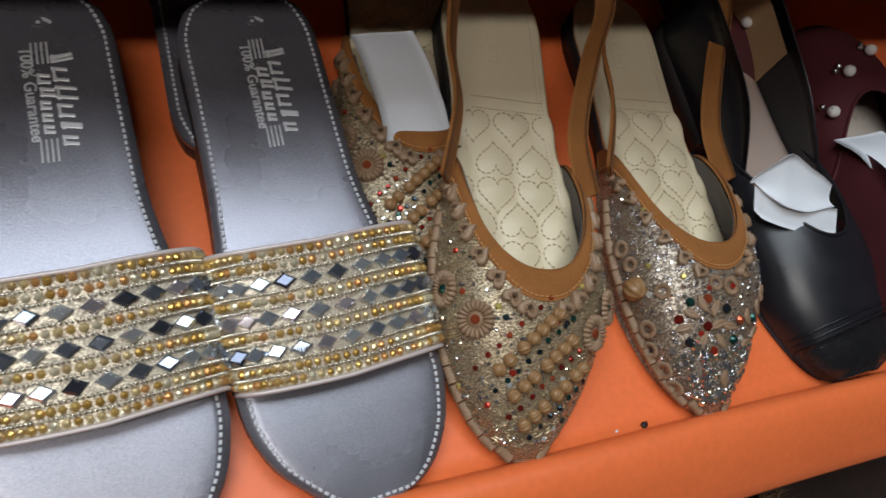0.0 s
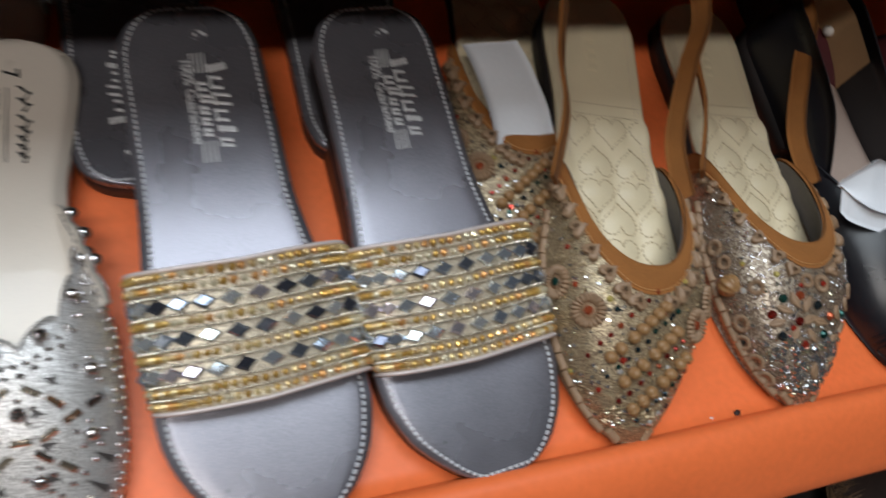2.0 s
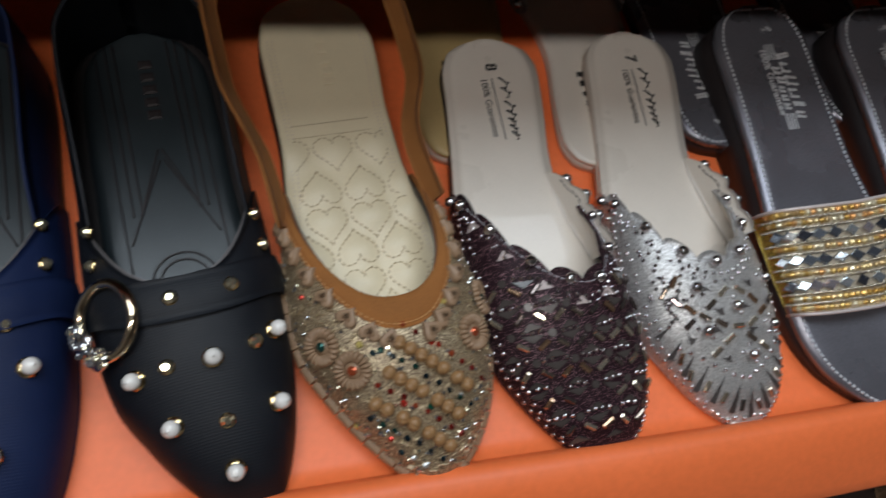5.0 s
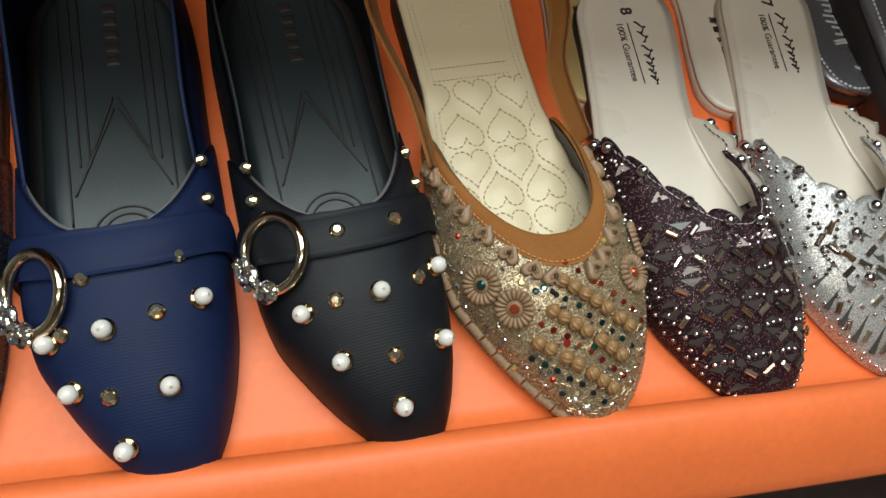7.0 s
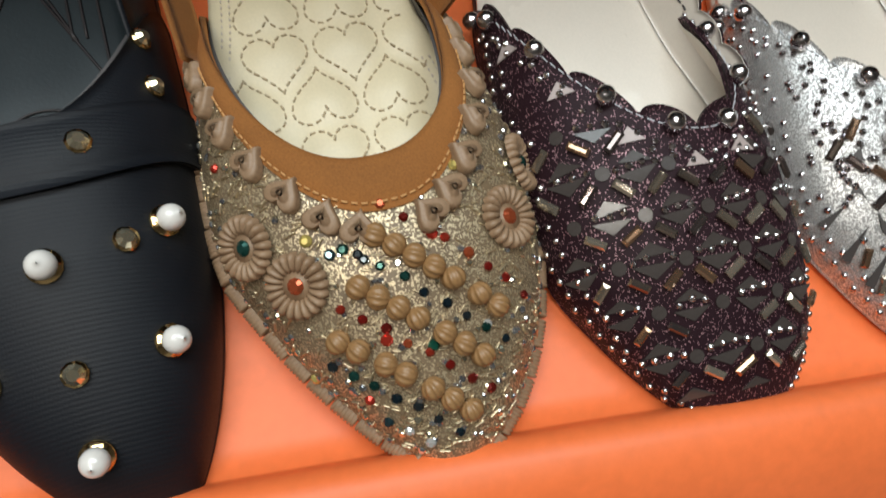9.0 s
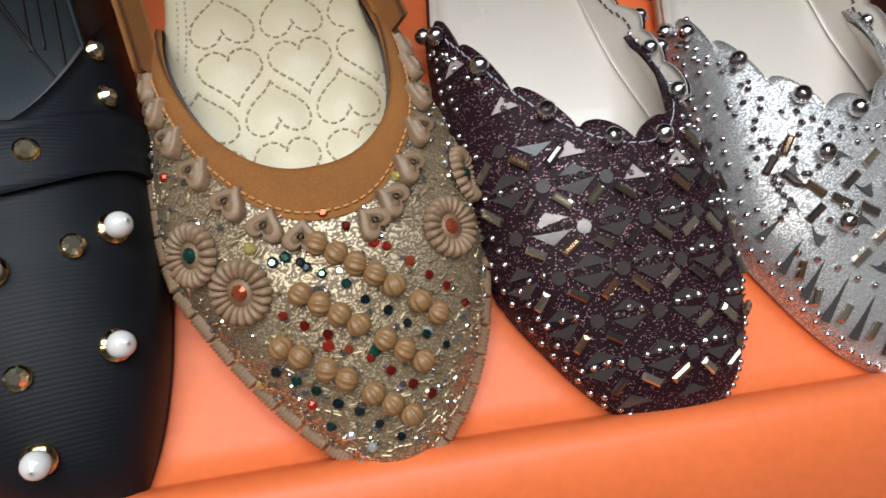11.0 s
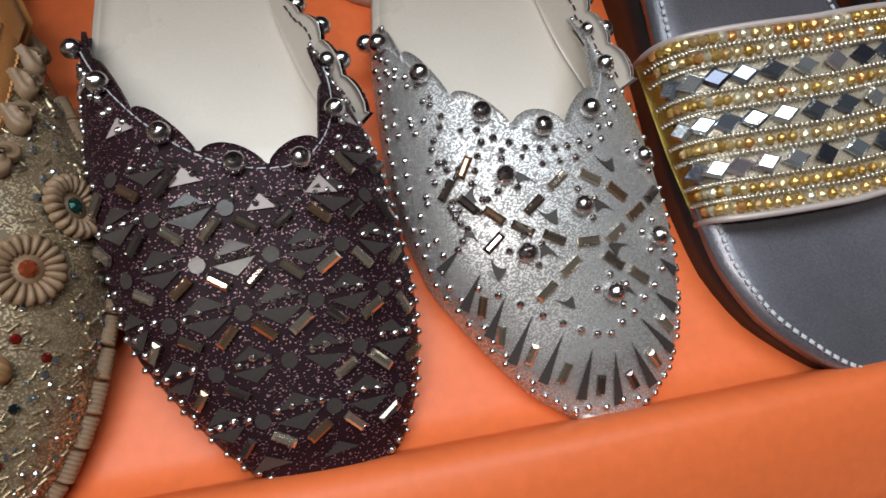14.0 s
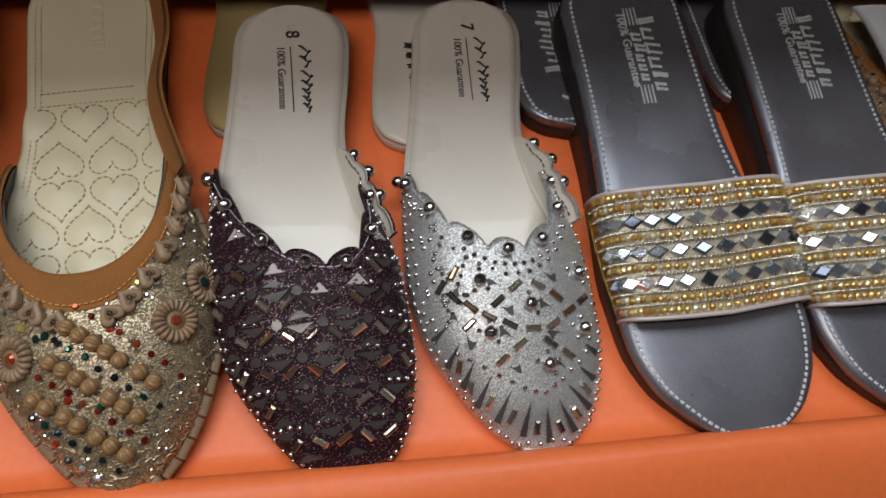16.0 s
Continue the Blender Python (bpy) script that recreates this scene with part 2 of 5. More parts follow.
def tube(path, radius, sides=8, closed=False):
    """A round bar along a path; the radius may differ from point to point."""
    p = np.array(path, float)
    tang = np.roll(p, -1, 0) - np.roll(p, 1, 0) if closed else np.gradient(p, axis=0)
    tang /= np.maximum(np.linalg.norm(tang, axis=1, keepdims=True), 1e-12)
    r = np.broadcast_to(radius, (len(p),))
    side = np.array([1.0, 0, 0]) if abs(tang[0][0]) < 0.9 else np.array([0, 1.0, 0])
    rows = []
    for c, t, k in zip(p, tang, r):
        side = side - t * (side @ t)
        side /= np.linalg.norm(side)
        up = np.cross(t, side)
        rows.append([c + k * (side * math.cos(a) + up * math.sin(a)) for a in np.arange(sides) * 2 * math.pi / sides])
    if closed:
        rows.append(rows[0])
    v, f = grid(rows, True)
    if not closed:
        f += [tuple(reversed(range(sides))), tuple(len(v) - sides + i for i in range(sides))]
    return v, f


def frame_at(pos, normal, turn=0.0, size=1.0, along=(0, 1, 0)):
    """A pose at pos whose z is the normal and whose y runs along the given way, turned about the normal."""
    z = Vector(normal).normalized()
    y = Vector(along)
    y = (y - z * y.dot(z)).normalized()
    x = y.cross(z)
    m = Matrix((x, y, z)).transposed().to_4x4()
    return Matrix.Translation(Vector(pos)) @ m @ pose(0, 0, 0, 0, 0, turn) @ Matrix.Diagonal((size, size, size, 1))


def many(template, poses):
    """Copies of a small form joined into one mesh."""
    tv, tf = template
    tv = np.array(tv, float)
    verts, faces = [], []
    for m in poses:
        k = len(verts)
        a = np.array(m)
        verts.extend(tv @ a[:3, :3].T + a[:3, 3])
        faces.extend(tuple(k + i for i in f) for f in tf)
    return verts, faces


def ball(radius, seg=12, rings=8, squash=1.0):
    rows = [[(radius * math.sin(b) * math.cos(a), radius * math.sin(b) * math.sin(a), radius * squash * math.cos(b)) for a in np.arange(seg) * 2 * math.pi / seg] for b in np.linspace(0.05, math.pi - 0.05, rings)]
    v, f = grid([list(reversed(r)) for r in rows], True)
    return v, f + [tuple(range(seg)), tuple(len(v) - 1 - i for i in range(seg))]


def gem(r=0.0011, seg=8, high=0.55):
    """A round cut stone: flat table, crown and girdle."""
    rows = [[(k * r * math.cos(a), k * r * math.sin(a), z * r) for a in np.arange(seg) * 2 * math.pi / seg] for k, z in ((1, 0), (1, 0.25), (0.55, high))]
    v, f = grid(rows, True)
    return v, f + [tuple(len(v) - seg + i for i in range(seg))]


def block(sx, sy, sz, cut=0.25):
    """A low block with bevelled shoulders, standing on z = 0."""
    c = min(sx, sy) * cut
    rows = []
    for k, z in ((0, 0), (0, sz * 0.6), (c, sz)):
        a, b = sx / 2 - k, sy / 2 - k
        rows.append([(-a, -b, z), (a, -b, z), (a, b, z), (-a, b, z)])
    v, f = grid(rows, True)
    return v, f + [(8, 9, 10, 11), (3, 2, 1, 0)]


def mesh_of(name, form, mat, smooth=True):
    me = bpy.data.meshes.new(name)
    me.from_pydata([tuple(map(float, v)) for v in form[0]], [], form[1])
    me.materials.append(mat)
    if smooth:
        me.shade_smooth()
    me.update()
    return me


def dashes(path, long=0.0016, gap=0.0010, wide=0.0005, high=0.00035):
    """Stitches along a path: short rounded bars, as one form."""
    p = np.array(path, float)
    step = np.linalg.norm(np.diff(p, axis=0), axis=1)
    s = np.r_[0, np.cumsum(step)]
    poses = []
    for a in np.arange(0, s[-1] - long, long + gap):
        c = np.array([np.interp(a + long / 2, s, p[:, i]) for i in range(3)])
        d = np.array([np.interp(a + long, s, p[:, i]) - np.interp(a, s, p[:, i]) for i in range(3)])
        poses.append(frame_at(c, (0, 0, 1), 0, 1, d) if abs(d[2]) < 0.8 * np.linalg.norm(d) else frame_at(c, (1, 0, 0), 0, 1, d))
    return many(block(wide, long, high, 0.3), poses)


class Last:
    """The outline of one shoe: half widths to both sides of its axis, from toe (y = 0) to heel, and the height of its insole."""

    def __init__(self, left, right, top, length):
        self.l, self.r, self.top, self.long = smooth_curve(left), smooth_curve(right), smooth_curve(top), length

    def edge(self, y, side, inset=0.0):
        return (self.r(y) - inset) if side > 0 else -(self.l(y) - inset)

    def stations(self, n=44):
        return self.long * (1 - np.cos(np.linspace(0, math.pi, n))) / 2

    def slab(self, low, high, inset=0.0, n=44, across=10, y_in=0.0, relief=None, crown=0.0):
        """A sole: low and high give its lower and upper face by y."""
        top, bottom = [], []
        for y in self.stations(n):
            yy = y_in + y * (1 - 2 * y_in / self.long)
            k = min(1.0, math.sqrt(max(0.0, min(y, self.long - y)) / 0.004 + 0.02))
            a, b = -max(0.0004, self.l(yy) - inset), max(0.0004, self.r(yy) - inset)
            xs = np.linspace(a, b, across)
            z = float(high(yy))
            top.append([(x, yy, z - (0.0008 if j in (0, across - 1) else 0) * k + (relief(x, yy) if relief else 0)) for j, x in enumerate(xs)])
            bottom.append([(x, yy, float(low(yy))) for x in xs])
        n = len(top)
        ring = []
        for t, b in zip(top, bottom):
            ring.append(list(t) + list(reversed(b)))
        v, f = grid([list(reversed(r)) for r in ring], True)
        m = 2 * across
        f += [tuple(range(m)), tuple(len(v) - 1 - i for i in range(m))]
        return v, f

    def rim(self, y0=0.0, y1=None, inset=0.003, lift=0.0003, n=160):
        """The line along the sole's edge: up the left side from y0, round the heel, and down the right side."""
        y1 = self.long if y1 is None else y1
        ys = self.long * (1 - np.cos(np.linspace(0, math.pi, n))) / 2
        ys = ys[(ys >= y0) & (ys <= y1)]
        f = lambda y: min(max(y, inset), self.long - inset)
        left = [(-max(0.0, self.l(y) - inset), f(y), float(self.top(y)) + lift) for y in ys]
        right = [(max(0.0, self.r(y) - inset), f(y), float(self.top(y)) + lift) for y in ys]
        return left, right


class Upper:
    """The upper over a toe: a dome across the outline whose height follows y, cut off along the topline."""

    def __init__(self, last, high, throat, side, power=2.2, scallop=0.0, waves=9, out=0.0015, base=0.002, full=0.75, side_r=None, skew=0.0):
        self.last, self.high, self.throat, self.side, self.power = last, smooth_curve(high), throat, side, power
        self.side_r, self.skew = side if side_r is None else side_r, skew
        self.scallop, self.waves, self.out, self.base, self.full = scallop, waves, out, base, full

    def line(self, a):
        """The topline without its scallops."""
        d = math.sin(a) - self.skew
        return self.throat + ((self.side_r if d > 0 else self.side) - self.throat) * (d / (1 - self.skew) if d > 0 else -d / (1 + self.skew)) ** self.power

    def end(self, a):
        return self.line(a) + self.scallop * abs(math.cos(a * self.waves)) ** 0.55

    def point(self, a, y, lift=0.0):
        l, r = self.last.l(y) + self.out, self.last.r(y) + self.out
        c, b = (r - l) / 2, (r + l) / 2
        return np.array((c + b * math.sin(a), y, self.base + float(self.high(y)) * max(0.0, math.cos(a)) ** self.full + lift))

    def rows(self, n=30, across=41, y0=0.0, y1=None, reach=90):
        out = []
        for s in np.linspace(0, 1, n) ** 1.4:
            row = []
            for a in np.radians(np.linspace(-reach, reach, across)):
                e = self.end(a)
                lo, hi = (y0, e) if y1 is None else (e + y0, e + y1)
                row.append(self.point(a, lo + (hi - lo) * s))
            out.append(row)
        return out

    def on(self, x, y, lift=0.0):
        """The surface over the plan point (x, y): its place and normal."""
        l, r = self.last.l(y) + self.out, self.last.r(y) + self.out
        c, b = (r - l) / 2, (r + l) / 2
        a = math.asin(max(-0.985, min(0.985, (x - c) / b)))
        return self.around(a, y, lift)

    def around(self, a, y, lift=0.0):
        p = self.point(a, y)
        da, dy = self.point(a + 0.03, y) - self.point(a - 0.03, y), self.point(a, y + 0.001) - self.point(a, max(0.0005, y - 0.001))
        n = np.cross(da, dy)
        n /= max(1e-12, np.linalg.norm(n))
        return p + n * lift, n


def wall(last, y0, high, lean=0.004, n=60, rows=7, top_roll=0.0):
    """The quarters and heel of a closed shoe: from y0 on the left round the heel to y0 on the right. high gives the height by y."""
    ys = y0 + (last.long - y0) * np.sin(np.linspace(0, math.pi / 2, n))
    path = [(-last.l(y), y) for y in ys] + [(last.r(y), y) for y in ys[::-1][1:]]
    out = []
    for s in np.linspace(0, 1, rows):
        row = []
        for x, y in path:
            h = float(high(y))
            k = lean * s * s
            d = math.hypot(x, (y - 0.6 * last.long) * 0.5) + 1e-9
            row.append((x - k * x / d, y - k * (y - 0.6 * last.long) * 0.5 / d, 0.002 + h * s))
        out.append(row)
    return out


def lettering(text, size, mat, parent, local, label="", bold=0.0):
    """Printed letters, as a flat mesh."""
    cu = bpy.data.curves.new("lettering", "FONT")
    cu.body, cu.size, cu.extrude, cu.offset = text, size, 0.00012, bold
    ob = bpy.data.objects.new("lettering", cu)
    me = bpy.data.meshes.new_from_object(ob)
    bpy.data.objects.remove(ob)
    me.materials.append(mat)
    out = new("lettering", me)
    out.parent, out.matrix_basis = parent, local
    return tagged(out, label)


# ---- room and rack ----
def solid(name, x0, x1, y0, y1, z0, z1, mat, label, category="", kind="structure", m=None):
    v = [(x, y, z) for z in (z0, z1) for x, y in ((x0, y0), (x1, y0), (x1, y1), (x0, y1))]
    f = [(3, 2, 1, 0), (4, 5, 6, 7), (0, 1, 5, 4), (1, 2, 6, 5), (2, 3, 7, 6), (3, 0, 4, 7)]
    ob = part(name, v, f, mat, None, smooth=False, local=m)
    return tagged(ob, label, category, kind=kind)


solid("floor", -2.5, 2.5, -3.5, 0.9, -0.1, 0.0, FLOORING, "plain brown shop floor", "floor")
solid("ceiling", -2.5, 2.5, -3.5, 0.9, 2.7, 2.8, PLASTER, "plain pale shop ceiling", "ceiling")
solid("wall_south", -2.5, 2.5, -3.6, -3.5, 0, 2.7, PLASTER, "plain pale shop wall", "wall")
solid("wall_west", -2.6, -2.5, -3.5, 0.9, 0, 2.7, PLASTER, "plain pale shop wall", "wall")
solid("wall_east", 2.5, 2.6, -3.5, 0.9, 0, 2.7, PLASTER, "plain pale shop wall", "wall")
solid("wall_north", -2.5, 2.5, 0.62, 0.72, 0, 2.7, BOARD, "dark back wall behind the shoe rack", "wall")


def shelf(z, y=0.0, u0=-1.1, u1=1.1, deep=0.50, name="shelf", cover=None, label="sloping display shelf wrapped in orange sheet with raised front lip"):
    """A sloping board covered with orange sheet, or with the given cover, that rolls over the front edge into a raised
    lip.
    """
    top = tagged(new(name), label, "shelf")
    top.matrix_world = pose(0, y, z, 21, 0, 0)
    n = 120
    back = [(deep, 0.0), (0.30, 0.0), (0.12, 0.0), (0.05, 0.0)]
    lip = [(0.014, 0.0), (0.0055, 0.0004), (0.0046, 0.003), (0.0038, 0.0075), (0.0022, 0.0113), (-0.0008, 0.0135), (-0.005, 0.0138), (-0.011, 0.0118), (-0.019, 0.0065), (-0.027, -0.0005), (-0.034, -0.0075), (-0.0385, -0.0122), (-0.0392, -0.0145), (-0.0372, -0.0158), (-0.030, -0.0135), (-0.012, -0.008), (0.02, -0.006)]
    rows = []
    for i in range(n + 1):
        u = u0 + (u1 - u0) * i / n
        crest = 0.0137 - 0.0205 * u + 0.0006 * math.sin(u * 9.1) + 0.0004 * math.sin(u * 23 + 1)
        rows.append([(u, v, w + (0.0005 * math.sin(u * 31 + v * 60) if 0.1 < v < 0.4 else 0)) for v, w in back] + [(u, v + crest, w + (0.0006 * math.sin(u * 17 + v * 90) if v < -0.005 else 0)) for v, w in lip])
    v, f = grid(rows)
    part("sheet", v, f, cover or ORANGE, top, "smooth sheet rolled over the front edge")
    b = [(x, y, z2) for z2 in (-0.022, -0.006) for x, y in ((u0, 0.0), (u1, 0.0), (u1, deep), (u0, deep))]
    part("board", b, [(3, 2, 1, 0), (4, 5, 6, 7), (0, 1, 5, 4), (1, 2, 6, 5), (2, 3, 7, 6), (3, 0, 4, 7)], BOARD, top, "dark wooden board", smooth=False)
    return top


shelf(0.75)
# Dark cover in place of orange sheet: the shade below is put into it.
shelf(0.47, -0.14, cover=BOARD, label="lower display shelf with deep shade put into its dark cover")
shelf(1.03, 0.128)


# ---- slide sandals ----
SANDAL = Last(
    [(0, 0.004), (0.004, 0.016), (0.013, 0.027), (0.03, 0.040), (0.05, 0.0455), (0.075, 0.046), (0.11, 0.041), (0.15, 0.0365), (0.19, 0.0345), (0.22, 0.0335), (0.236, 0.028), (0.244, 0.018), (0.248, 0.004)],
    [(0, 0.004), (0.004, 0.017), (0.013, 0.028), (0.03, 0.0375), (0.05, 0.0415), (0.075, 0.0405), (0.11, 0.034), (0.15, 0.0295), (0.19, 0.030), (0.22, 0.0305), (0.236, 0.027), (0.244, 0.018), (0.248, 0.004)],
    [(0, 0.010), (0.06, 0.0105), (0.12, 0.012), (0.20, 0.0135), (0.248, 0.014)], 0.248)


def strap_form(last, y, half, width, thick=0.0022, crown=0.034, lift=0.0, n=41, swell=0.0):
    """A broad band over the foot. Gives its rows and a function that puts a point on it: a across from -1 to 1, s along the foot from 0 (front) to 1."""
    def at(a, s):
        yy = y - half + 2 * half * s
        tilt = 0.010 * (s - 0.5)
        l, r, z = 0.0475 - 0.004 * max(0.0, 0.4 - s), 0.0455 - 0.003 * max(0.0, 0.4 - s), float(last.top(yy))
        c, b = (r - l) / 2, (r + l) / 2
        ang = a * math.pi / 2
        x = c + b * math.sin(ang) * (1 + 0.04 * math.cos(ang))
        return np.array((x, yy + 0.003 * (abs(a) - 0.5) + 0.0035 * max(0.0, -a) ** 2, z * (1 - 0.55 * abs(a) ** 6) + (crown + tilt) * max(0, math.cos(ang)) ** 0.5 + lift))
    return at


def build_sandal(u, v, rot, tilt, label):
    ob = thing("slide_sandal", u, v, rot, tilt=tilt, label=label, category="sandal", group="pewter slide sandals")
    last = SANDAL
    fall = math.tan(math.radians(tilt))
    v, f = last.slab(lambda y: -fall * y, lambda y: float(last.top(y)) - 0.004)
    part("sole", v, f, PEWTER_SIDE, ob, "dark brown stacked wedge sole")
    v, f = last.slab(lambda y: float(last.top(y)) - 0.0048, last.top, inset=-0.0008, across=14)
    bed = part("footbed", v, f, PEWTER, ob, "pewter grey metallic leather")
    left, right = last.rim(inset=0.0032, lift=0.0002)
    for side in (left, right):
        v, f = dashes(side, 0.0019, 0.0010, 0.0013, 0.0007)
        part("stitching", v, f, STITCH_GREY, bed, "pale grey edge stitching")
    # printed mark near the heel: bars for the maker's name, and the words that can be read
    slope = 0.9

    def mark(x, y, turn=-90.0):
        return pose(x, y, float(last.top(y)) + 0.0004, slope, 0, 0) @ pose(0, 0, 0, 0, 0, turn)
    lettering("6", 0.0105, PRINT_WHITE, ob, mark(0.0, 0.2325, -86), "printed size number", 0.0003)
    lettering("100% Guarantee", 0.0066, PRINT_WHITE, ob, mark(-0.0068, 0.2175, -92), "printed words", 0.00012)
    for x, y, lx, ly, lean in ((0.0085, 0.2115, 0.0090, 0.0035, 20), (0.0068, 0.2035, 0.0062, 0.0068, 0), (0.0078, 0.1945, 0.0085, 0.0062, 0), (0.0062, 0.1862, 0.0062, 0.0062, 0), (0.0072, 0.1790, 0.0082, 0.0028, 0), (0.0058, 0.1722, 0.0062, 0.0045, 0), (0.0002, 0.2020, 0.0052, 0.0048, 0), (0.0008, 0.1955, 0.0058, 0.0042, 0), (-0.0008, 0.1895, 0.0042, 0.0042, 0), (-0.0010, 0.1838, 0.0042, 0.0040, 0), (-0.0012, 0.1782, 0.0042, 0.0040, 0)):
        # each letter of the maker's name is two plain strokes
        for d in (-0.5, 0.5):
            v, f = block(lx, 0.0016, 0.0003)
            part("printed_bar", v, f, PRINT_WHITE, ob, "silver printed bar", False, mark(x, y + d * (ly - 0.0016), lean - 12))
        v, f = block(0.0013, ly, 0.0003)
        part("printed_bar", v, f, PRINT_WHITE, ob, "silver printed bar", False, mark(x - lx * 0.36, y, -2))
    for x in (-0.0025, -0.0005, 0.0015, 0.0035):
        for y in (0.2145, 0.1685):
            v, f = block(0.0008, 0.0105, 0.0003)
            part("printed_bar", v, f, PRINT_WHITE, ob, "silver printed bar", False, mark(x - (0.003 if y < 0.2 else 0), y, -4))
    # strap
    at = strap_form(last, 0.0825, 0.0282, 0.06, crown=0.016)
    rows = [[at(a, s) for a in np.linspace(-1, 1, 45)] for s in np.linspace(0, 1, 17)]
    v, f = shell(rows, 0.002)
    band = part("strap", v, f, GOLD_BAND, ob, "gold embroidered strap edged with pale piping")
    for s in (0.0, 1.0):
        v, f = tube([at(a, s) for a in np.linspace(-1, 1, 60)], 0.0011, 6)
        part("piping", v, f, PIPING, band, "pale pink grey piping")

    v, f = shell([[at(a, s) + np.array((-0.0004, 0, 0.0006)) for a in np.linspace(-1, -0.90, 5)] for s in np.linspace(0.01, 0.99, 17)], 0.0008)
    part("strap_end", v, f, GOLD_FOIL, band, "yellow gold foil fold")

    def pose_on(a, s, lift, turn=0.0, size=1.0):
        p = at(a, s)
        n = np.cross(at(a + 0.01, s) - at(a - 0.01, s), at(a, s + 0.02) - at(a, s - 0.02))
        n /= np.linalg.norm(n)
        return frame_at(p + n * lift, n, turn, size, at(a, s + 0.02) - at(a, s - 0.02))
    rng = random.Random(4)
    beads = [pose_on(a + rng.uniform(-0.004, 0.004), s, 0.0005, rng.uniform(0, 45), rng.uniform(0.9, 1.12)) for s in (0.055, 0.145, 0.385, 0.625, 0.865, 0.955) for a in np.linspace(-0.89, 0.97, 35)]
    v, f = many(ball(0.00175, 7, 5, 0.95), beads)
    part("gold_bead", v, f, GOLD_STONE, band, "rows of small faceted gold and amber beads", False, kind="stuff")
    cords = []
    for s in (0.10, 0.195, 0.335, 0.435, 0.575, 0.675, 0.815, 0.91):
        cords += [pose_on(a, s, 0.0003, 35) for a in np.linspace(-0.97, 0.97, 80)]
    v, f = many(block(0.0009, 0.0020, 0.0013, 0.3), cords)
    part("twisted_cord", v, f, CORD, band, "silver gold twisted cord", True, kind="stuff")
    for s in (0.265, 0.505, 0.745):
        for i, a in enumerate(np.linspace(-0.84, 0.93, 13)):
            o = piece("mirror_stone", DIAMOND, band, pose_on(a, s, 0.0006, 0) @ pose(0, 0, 0, rng.uniform(-14, 10), rng.uniform(-15, 15), rng.uniform(-6, 6)))
            tagged(o, "diamond-cut mirror stone")
    return ob


GOLD_FOIL = material("gold_foil", (0.70, 0.50, 0.12), 0.25, 0.9, vary=0.15, grain=1800, bump=0.3)
GOLD_BAND = glitter("gold_band", (0.43, 0.36, 0.27), (0.74, 0.67, 0.53), 1900, 0.4, 0.8, 0.4, 0.7)
CORD = material("silver_gold_cord", (0.72, 0.66, 0.55), 0.25, 0.85, vary=0.15, bump=0)
PIPING = material("piping", (0.60, 0.52, 0.50), 0.4, 0.2, vary=0.08, grain=1500, bump=0.1)


def rhomb(a, b, h):
    rows = [[(a * k, 0, z), (0, b * k, z), (-a * k, 0, z), (0, -b * k, z)] for k, z in ((1, 0), (1, h * 0.45), (0.68, h))]
    v, f = grid(rows, True)
    return v, f + [(8, 9, 10, 11)]


DIAMOND = mesh_of("mirror_stone", rhomb(0.0050, 0.0034, 0.0018), MIRROR_STONE, False)
sandal = build_sandal(-0.003, 0.014, 4.0, 6.5, "pewter leather slide sandal with a gold beaded mirror strap")
copy_thing(sandal, SHELF @ pose(0.090, 0.014, 0, 0, 0, 4.5) @ pose(0, 0, 0, 6.5))
back_sandal = build_sandal(-0.050, 0.424, 181, 0.0, "pewter leather slide sandal lying heel forward behind the front row")
copy_thing(back_sandal, SHELF @ pose(0.060, 0.431, 0, 0, 0, 181))

# ---- perforated mules ----
MULE = Last(
    [(0, -0.003), (0.006, 0.005), (0.011, 0.0112), (0.03, 0.0255), (0.05, 0.0362), (0.085, 0.0420), (0.13, 0.0405), (0.165, 0.0355), (0.20, 0.031), (0.22, 0.0290), (0.232, 0.0240), (0.238, 0.015), (0.241, 0.004)],
    [(0, 0.015), (0.004, 0.0205), (0.0115, 0.0280), (0.029, 0.0355), (0.05, 0.0385), (0.085, 0.0370), (0.13, 0.0242), (0.155, 0.0203), (0.20, 0.0262), (0.22, 0.0280), (0.232, 0.0240), (0.238, 0.015), (0.241, 0.004)],
    [(0, 0.005), (0.05, 0.006), (0.10, 0.0075), (0.16, 0.010), (0.241, 0.012)], 0.241)
MULE_HIGH = [(0, 0.003), (0.004, 0.0055), (0.010, 0.0095), (0.016, 0.0145), (0.03, 0.021), (0.055, 0.030), (0.085, 0.0355), (0.11, 0.036), (0.14, 0.034), (0.17, 0.031)]
BAGUETTE = mesh_of("baguette_stone", block(0.0025, 0.0066, 0.0017, 0.3), SMOKE_STONE, False)
DOME_BEAD = mesh_of("round_stud", ball(0.0030, 16, 10), STEEL)
PALE_LINING = material("pale_lining", (0.46, 0.38, 0.36), 0.4, vary=0.1, bump=0)
# Openings are laid on: smoky backing and the shade inside share this colour.
HOLE_DARK = material("shaded_hole_backing", (0.060, 0.050, 0.046), 0.2, vary=0.15, bump=0)


def wedge(a, b, h=0.0003):
    """A thin three-cornered inlay."""
    return [(-a, 0, h), (a, 0, h), (0, b, h), (-a, 0, 0), (a, 0, 0), (0, b, 0)], [(0, 1, 2), (3, 4, 1, 0), (4, 5, 2, 1), (5, 3, 0, 2)]


